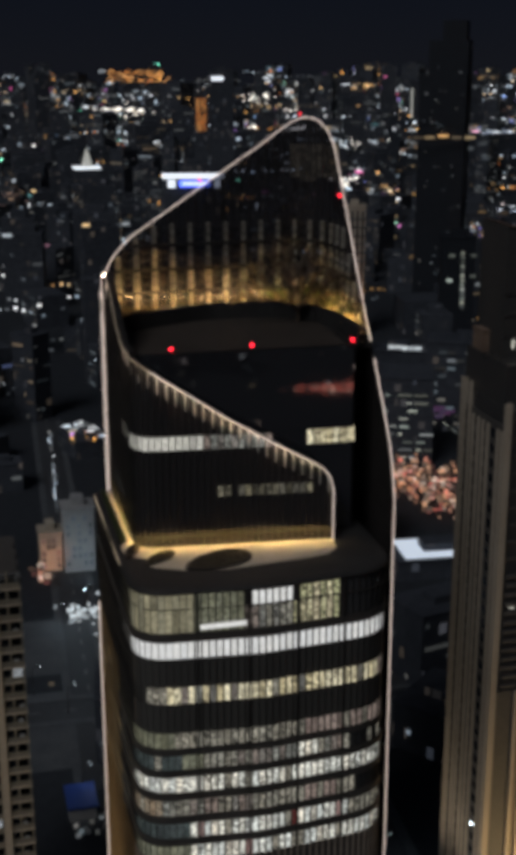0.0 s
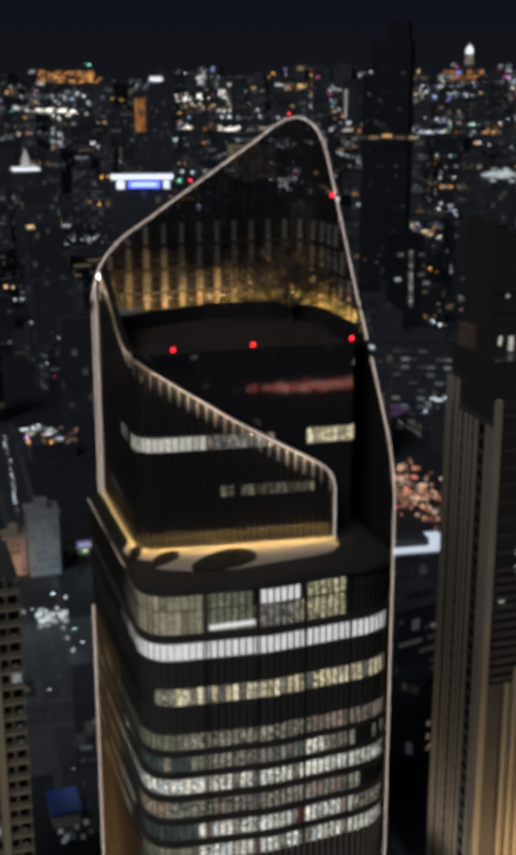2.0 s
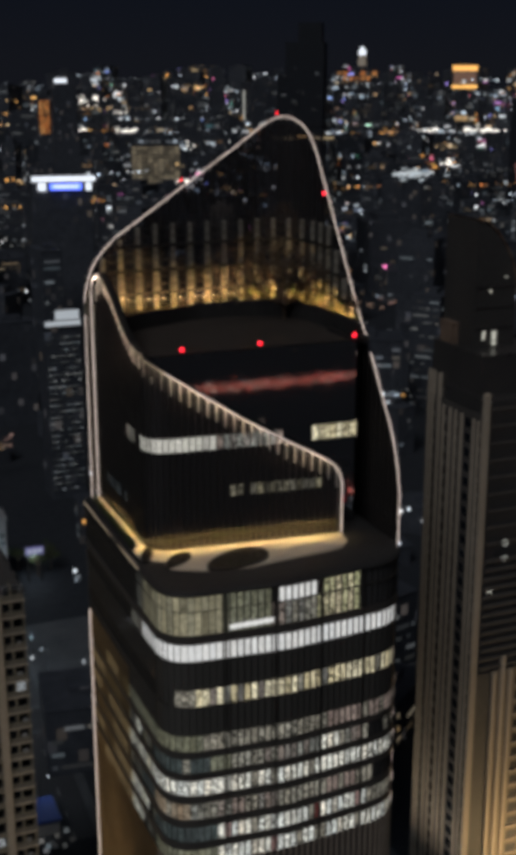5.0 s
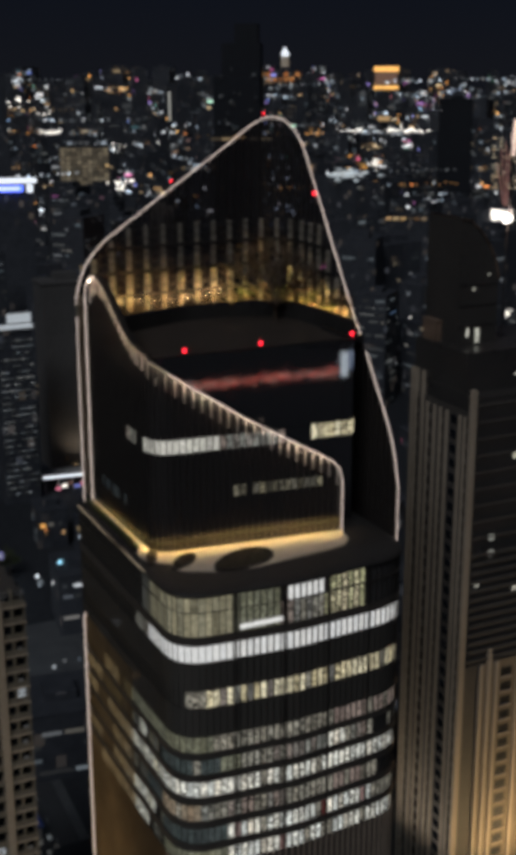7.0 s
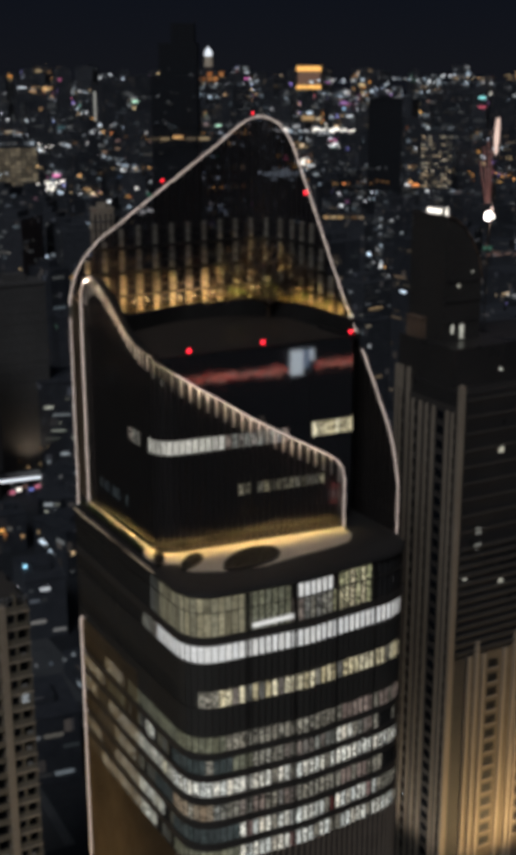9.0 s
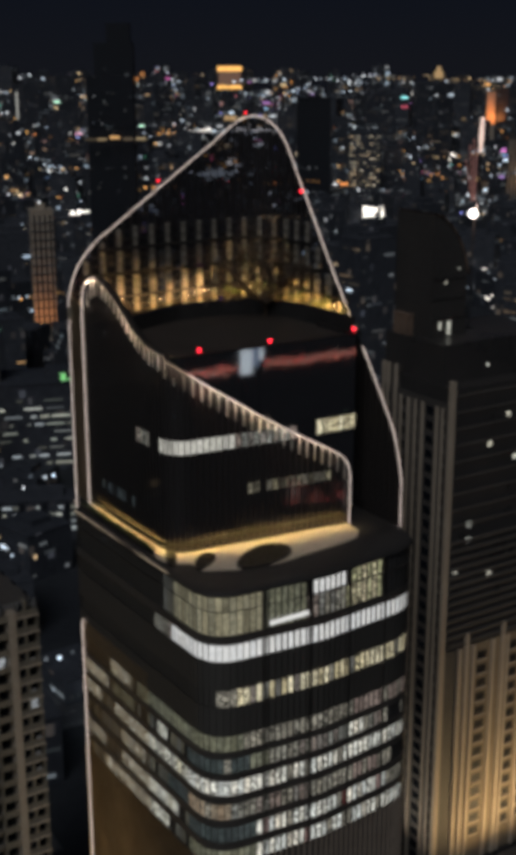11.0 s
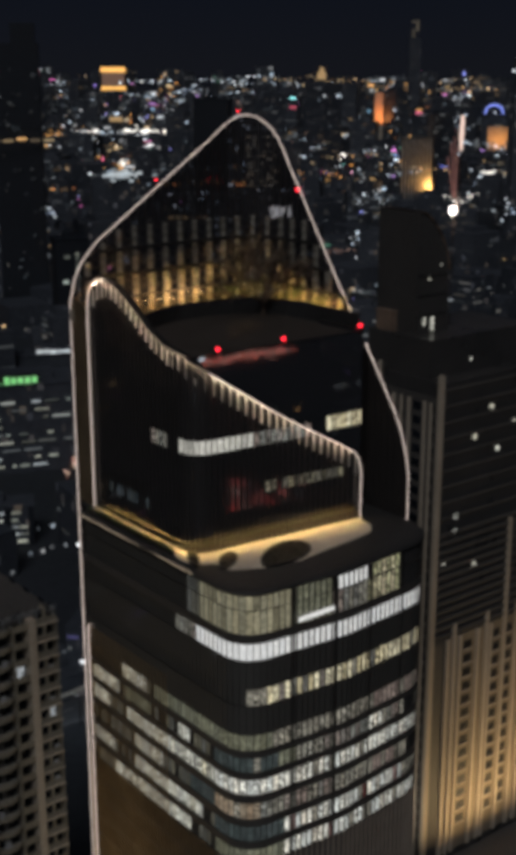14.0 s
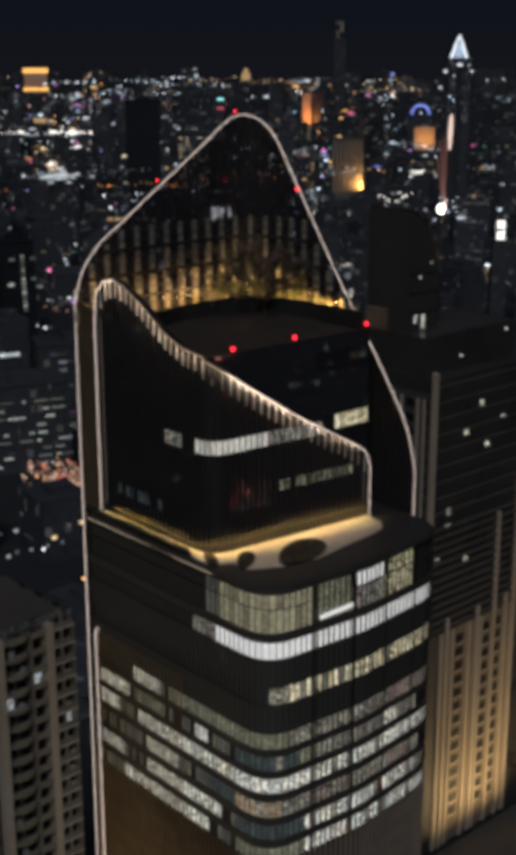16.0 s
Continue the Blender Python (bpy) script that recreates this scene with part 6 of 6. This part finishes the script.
wing = block("low_office_wing", LX, LY, 33, 10, 14, "low office wing with lit storeys between dark piers", turn=-27)
for k in range(5):
    px = LX - 15.6 + k * 7.8
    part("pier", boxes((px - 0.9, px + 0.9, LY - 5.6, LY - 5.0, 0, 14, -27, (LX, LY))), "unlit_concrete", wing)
for j in range(5):
    for k in range(4):
        u = -15.6 + k * 7.8 + 1.1
        while u < -9.0 + k * 7.8:
            run = office_rng.choice((1.4, 2.4, 3.4))
            run = min(run, -8.9 + k * 7.8 - u)
            if office_rng.random() < 0.72 and run > 0.8:
                light_quad("lights_office", Vector((LX + (u + run / 2) * LC + 5.2 * LS, LY + (u + run / 2) * LS - 5.2 * LC, 1.6 + 2.6 * j)), Vector((LC, LS, 0)) * (run / 2 - 0.1), Vector((0, 0, 0.5)))
            u += run + 0.3
b = block("orange_washed_tower", 236, 708, 13, 12, 77, "tower with its lower front washed orange", "beige_render", turn=-18)
for k in range(4):
    part("window_strip", boxes((231.2 + k * 3.0, 232.4 + k * 3.0, 701.8, 702.1, 3, 75, -18, (236, 708))), "unlit_concrete", b)
for k in range(14):
    part("ledge", boxes((229.4, 242.6, 701.5, 702.0, 5 + 5 * k, 5.7 + 5 * k, -18, (236, 708))), "city_concrete", b)
floodlight(227, 690, 11, 232, 702, 22, 13000, (1.0, 0.38, 0.12))
b = block("lit_parapet_block", 77.8, 457, 13.4, 13, 66, "office block with rows of lit windows under a white lit parapet")
part("lit_parapet", boxes((71.2, 84.4, 450.2, 450.45, 66.4, 68.8)), "parapet_glow", b, "white lit parapet")
part("plant_screen", boxes((75.4, 84.3, 451.6, 452.0, 69.0, 72.4)), "parapet_glow", b, "white glowing plant screen")
lit_grid("lights_rows", 77.8, 457, 12.6, 13, 0, 3, 64, 8, 26, 0.75, 0.06, 0.36)
b = block("blank_walled_tower", 109.2, 491, 21.5, 14, 76, "tall tower with a blank grey side wall", "blank_wall")
for k in range(18):
    part("wall_joint", boxes((98.6, 119.8, 483.9, 484.0, 5 + 4 * k, 5.3 + 4 * k)), "blank_wall", b)
# added floodlight makes the canopy's warm spill on the foot of the wall
floodlight(110, 476, 7, 110, 484, 14, 2600, (1.0, 0.8, 0.6))
for _ in range(14):
    light_quad("lights_warm", Vector((rng.uniform(97, 121), 481.5, rng.uniform(2, 12))), Vector((rng.uniform(0.2, 0.5), 0, 0)), Vector((0, 0.1, rng.uniform(0.15, 0.35))))
block("window_row_block", 226, 505, 40, 20, 40, "office block with rows of dim lit windows", turn=-25)
lit_grid("lights_dim", 226, 505, 38, 20, -25, 2, 38, 10, 10, 0.35, 0.04, 0.3)
# loose glowing quads stand in for a wall lit purple
for _ in range(16):
    light_quad("panels_purple", Vector((office_rng.gauss(198, 5), 488 + office_rng.uniform(-3, 3), office_rng.gauss(14, 2.2))), Vector((office_rng.uniform(0.8, 2.6), -0.5, 0)), Vector((0, 0, office_rng.uniform(0.5, 1.3))))
for k in range(8):
    light_quad("lights_office", Vector((205.3, 487 - 3.1 * k, 8)), Vector((0.25, 0, 0)), Vector((0, 1.4, 0.1)))
block("dark_shop_block", 206, 548, 26, 14, 28, "dark block with a greenish white rooftop sign", turn=-20)
for k in range(5):
    light_quad("lights_soft", Vector((200 + k * 3.0, 541 - k * 1.0, 30.0 + 0.5 * (k < 2))), Vector((1.4, -0.5, 0)), Vector((0, 0, 0.9)))
block("dotted_sign_tower", 270, 632, 18, 16, 68, "dark tower with a vertical row of sign lights", "unlit_concrete", turn=-18)
for k in range(13):
    light_quad("lights_office", Vector((270 - 0.06 * k, 622.6, 31 + 2.45 * k)), Vector((0.9, -0.3, 0)), Vector((0, 0, 0.75)))
for dx, z in ((-6, 59), (5, 59), (-7, 45.5), (5, 48), (8, 43.5)):
    light_quad("lights_office", Vector((270 + dx, 622.6 - dx * 0.3, z)), Vector((1.5, -0.5, 0)), Vector((0, 0, 0.8)))
b = block("white_lit_block", 500, 740, 22, 14, 60, "block with a bright white lit top storey", turn=-36)
for _ in range(44):
    light_quad("lights_bright", Vector((500 + rng.uniform(-8, 8), 730 + rng.uniform(-1, 1), rng.uniform(53, 61))), Vector((rng.uniform(0.8, 2.2), -0.6, 0)), Vector((0, 0, rng.uniform(0.5, 1.4))))
b = block("yellow_strip_block", 452, 778, 30, 14, 52, "dark block with a strip of yellow lamps", turn=-34)
lit_grid("lights_warm", 452, 778, 30, 14, -34, 52, 54.5, 6, 1)
b = block("lit_roof_block", 448, 876, 30, 20, 74, "block with a white glowing roof terrace", turn=-28)
for _ in range(40):
    light_quad("lights_soft", Vector((448 + rng.gauss(0, 8), 862 + rng.uniform(-3, 2), rng.gauss(77, 1.8))), Vector((rng.uniform(1.2, 3.0), -0.5, 0)), Vector((0, 0, rng.uniform(0.6, 1.3))))
b = block("white_gable", 478, 466, 8, 8, 66, "slim building with a bright white gable", turn=-45)
lit_grid("lights_bright", 478, 466, 6, 8, -45, 66, 78, 1, 2)
b = thing("light_mast", (854, 2241, 0), "far mast with a vertical white light", "mast")
bm = bmesh.new()
tube(bm, [(854, 2241, 0), (854, 2241, 57)], 3, 6)
part("shaft", bm, "city_concrete", b)
bm = bmesh.new()
tube(bm, [(854, 2241, 57), (854, 2241, 110)], 2.0, 6)
part("light_tube", bm, "facade_pale", b)
b = block("green_topped_tower", 2058, 2150, 26, 26, 216, "slender far tower with a greenish lit top", turn=-43)
lit_grid("panels_cream", 2058, 2150, 18, 28, -43, 217, 254, 2, 6, 0.7)
for kind, x, y, z, w, h in (("lights_pink", 911, 1000, 109, 9, 2.2), ("lights_blue", 1195, 1200, 147, 5, 4), ("lights_blue", 847, 900, 62, 10, 1.2), ("panels_cream", 1045, 1000, 50, 8, 3)):
    for k in range(6):
        light_quad(kind, Vector((x + (k - 2.5) * w / 6, y, z + rng.uniform(-0.4, 0.4) * h)), Vector((w / 11, -w / 14, 0)), Vector((0, 0, h / 2)))
# a distant lamp-lit district on the horizon
for _ in range(150):
    light_quad("lights_district", Vector((rng.uniform(555, 735), rng.uniform(4100, 4300), rng.uniform(92, 130))), Vector((rng.uniform(2, 7), 0, 0)), Vector((0, 0, rng.uniform(1.2, 2.5))))
# roof and eaves glow by themselves in place of white floodlight
b = thing("pointed_roof", (137, 1228, 0), "pointed roof glowing white in place of floodlight", "building")
bm = bmesh.new()
tube(bm, [(137, 1228, 62), (137, 1228, 65), (137, 1228, 72), (137, 1228, 79)], [6, 4.6, 3.0, 0.5], 8)
part("lit_roof", bm, "facade_pale", b)
part("wall", boxes((124, 150, 1218, 1238, 0, 60)), "city_concrete", b)
part("eaves", boxes((124, 149, 1216, 1240, 60, 61.6)), "sign_white", b)
# the street that runs away beside the tower, with its lamps, and the pink-lit front at its end
for k in range(46):
    f = k / 45
    if rng.random() < 0.75:
        light_quad("lights_white", Vector((31.5 + 6.5 * f + rng.gauss(0, 0.6), 423 + 105 * f, 5)), Vector((0.28, 0, 0)), Vector((0, 0.9, 0.25)))
for _ in range(30):
    light_quad("lights_soft", Vector((office_rng.gauss(32.5, 2.4), office_rng.gauss(342, 3.0), office_rng.uniform(1.5, 4))), Vector((office_rng.uniform(0.3, 0.9), 0, 0)), Vector((0, office_rng.uniform(0.3, 0.9), 0.3)))
for x, y in ((33.6, 331), (33.6, 324), (34, 316), (24, 345), (37.5, 352), (36, 296), (37, 279), (31, 281)):
    light_quad("lights_soft", Vector((x, y, 4)), Vector((0.45, 0, 0)), Vector((0, 0.3, 0.4)))
# floodlights added to make the teal pool belonging to the small yard lamps
floodlight(33.5, 350, 7, 32.5, 340, 0, 1500, (0.6, 0.88, 1.0))
floodlight(36, 326, 6, 34, 320, 0, 500, (0.55, 0.85, 1.0))
block("pink_lit_block", 26.2, 386, 7.2, 8, 12.5, "small block with a pink-lit front", "beige_render")
floodlight(25.5, 374, 2, 26, 382, 6, 2200, (1.0, 0.45, 0.25))
# glowing panels add to the pink light on this front
lit_grid("panels_pink", 26.2, 386, 6.4, 8, 0, 1, 12, 4, 5, 0.5, 0.12)
block("teal_lit_block", 35.2, 384, 10, 9, 21, "small block washed in pale teal light", "grey_render")
floodlight(36, 364, 2, 35.5, 379, 9, 3400, (0.62, 0.85, 1.0))
lit_grid("panels_blue", 35.2, 384, 9, 9, 0, 2, 20, 5, 7, 0.45, 0.2)
b = thing("roadside_screen", (48, 376, 0), "violet glowing roadside screen on two posts", "sign")
for px in (46.2, 50.0):
    part("post", boxes((px - 0.15, px + 0.15, 376.3, 376.6, 0, 12.0)), "dark_metal", b)
part("sign_panel", boxes((45.2, 51.0, 375.9, 376.25, 9.4, 12.0)), "screen_violet", b, "glowing blue sign panel")
for k in range(3):
    part("sign_bar", boxes((46.0 + k * 1.6, 47.0 + k * 1.6, 375.7, 375.85, 10.1, 11.2)), "parapet_glow", b)
b = thing("blue_roofed_shed", (20.5, 244, 0), "shed with a blue roof beside a lit yard", "shed")
part("wall", boxes((17.5, 23.5, 240, 249, 0, 3.2)), "grey_render", b)
part("roof", boxes((17.1, 23.9, 239.6, 249.4, 3.2, 3.6)), "blue_roof", b)
for _ in range(10):
    light_quad("lights_dim", Vector((rng.uniform(16, 25), rng.uniform(231, 237), 2.5)), Vector((0.5, 0, 0)), Vector((0, 0.3, 0.4)))
mast = thing("floodlight_mast", (102.0, 193.9, 111.2), "rooftop mast with a bright floodlight and a pink-lit head", "mast")
bm = bmesh.new()
tube(bm, [(102.0, 193.9, 111.2), (102.0, 193.9, 131.9)], 0.13, 6)
tube(bm, [(102.0, 193.9, 128.0), (101.2, 192.0, 136.0), (101.0, 191.8, 144.0)], 0.22, 6)
part("pole", bm, "dark_metal", mast)
bm = bmesh.new()
bmesh.ops.create_uvsphere(bm, u_segments=12, v_segments=8, radius=0.85, matrix=Matrix.Translation((102.0, 193.9, 132.9)))
part("lamp", bm, "flood_white", mast)
bm = bmesh.new()
tube(bm, [(101.0, 191.8, 144.0), (101.05, 191.8, 147.0), (101.2, 191.8, 150.2)], [0.28, 0.5, 0.35], 6)
part("lit_head", bm, "mast_pink", mast, "pinkish white lit mast head")
# red light on the rods is put in as their own dim glow
for dx, top in ((-3.4, 143.0), (-2.6, 145.5), (-1.7, 146.5), (-0.9, 145.0)):
    bm = bmesh.new()
    tube(bm, [(100.6 + dx * 0.3, 192.0, 135.5), (101.0 + dx, 191.8, top)], 0.09, 5)
    part("lattice_rod", bm, "mast_red", mast, "lattice rod glowing dim red in place of red light")
point = new("mast_flood", bpy.data.lights.new("mast_flood", "POINT"))
point.data.energy, point.data.color, point.data.shadow_soft_size = 2500, (1.0, 0.8, 0.75), 0.9
point.matrix_world = pose(100.2 * U, 192.6 * U, 133.6 * U)
# night markets: hundreds of stall lamps close together
for cx, cy, rx, ry, n in ((174, 424, 15, 38, 420), (22, 372, 3, 9, 14)):
    for _ in range(n):
        px, py = cx + rng.gauss(0, rx * 0.5), cy + rng.gauss(0, ry * 0.5)
        light_quad("lights_market", Vector((px, py, rng.uniform(2.5, 5))), Vector((rng.uniform(0.4, 1.1), 0, 0)), Vector((0, 0.5, rng.uniform(0.3, 0.8))))
# behind the walk: a billboard and a row of shops with red signs, which the tower's glass mirrors
b = thing("billboard", (222, -154, 0), "bright bluish white roadside billboard on two posts", "billboard")
for px in (217.5, 226.5):
    part("post", boxes((px - 0.4, px + 0.4, -155.4, -154.6, 0, 24.5)), "dark_metal", b)
part("frame", boxes((215.6, 228.4, -154.9, -154.3, 24.2, 36.4)), "dark_metal", b)
part("lit_panel", boxes((216, 222.4, -154.25, -154.1, 24.6, 36.0)), "billboard_white", b, "glowing white panel")
part("lit_panel", boxes((222.6, 225.6, -154.25, -154.1, 27.5, 36.0)), "billboard_dim", b, "glowing bluish panel")
part("lit_panel", boxes((225.8, 228, -154.25, -154.1, 30.4, 36.0)), "billboard_white", b, "glowing white panel")
b = block("shop_block", 150, -56, 30, 10, 20, "shop building with red and white glowing signs", turn=28)
sign_rng = random.Random(55)
for _ in range(46):
    u, z = sign_rng.uniform(-13, 13), 4 + 3.2 * sign_rng.randint(0, 4)
    half = sign_rng.uniform(0.35, 1.3)
    light_quad(sign_rng.choice(("lights_shop", "lights_shop", "lights_shop", "lights_cool")), Vector((150 + u * 0.883 - 5.4 * 0.469, -56 + u * 0.469 + 5.4 * 0.883, z)), Vector((0.883, 0.469, 0)) * half, Vector((0, 0, sign_rng.uniform(0.3, 0.9))))
# a bright forecourt canopy at the foot of the blank-walled tower
b = thing("lit_canopy", (97, 461, 0), "white glowing forecourt canopy with coloured shop signs under it", "canopy")
part("roof", boxes((88, 106, 456.5, 465, 6.2, 6.8, -8, (97, 461))), "grey_render", b)
part("lit_fascia", boxes((88, 106, 455.9, 456.4, 5.9, 6.9, -8, (97, 461))), "sign_white", b, "white glowing fascia")
for cx in (89, 94, 99.5, 105):
    part("post", boxes((cx - 0.2, cx + 0.2, 457, 457.4, 0, 6.2, -8, (97, 461))), "grey_render", b)
for k, kind in enumerate(("lights_pink", "lights_bright", "panels_pink", "lights_blue", "lights_pink", "lights_warm")):
    light_quad(kind, Vector((92.5 + k * 2.5, 454.8, 2.2 + (k % 3) * 0.8)), Vector((1.0, -0.1, 0)), Vector((0, 0, 0.7)))
# a bright sports roof
b = block("sports_hall", 150, 354, 34, 18, 6, "sports hall with a bluish white glowing roof", turn=-5)
part("skylight", boxes((136, 164, 346, 362, 7.1, 7.5, -5, (150, 354))), "roof_glow", b)
for kind, rows in LIGHTS.items():
    lights_mesh("city_lights", kind, rows, "scattered lit windows, street lamps and glowing wall panels of the city")
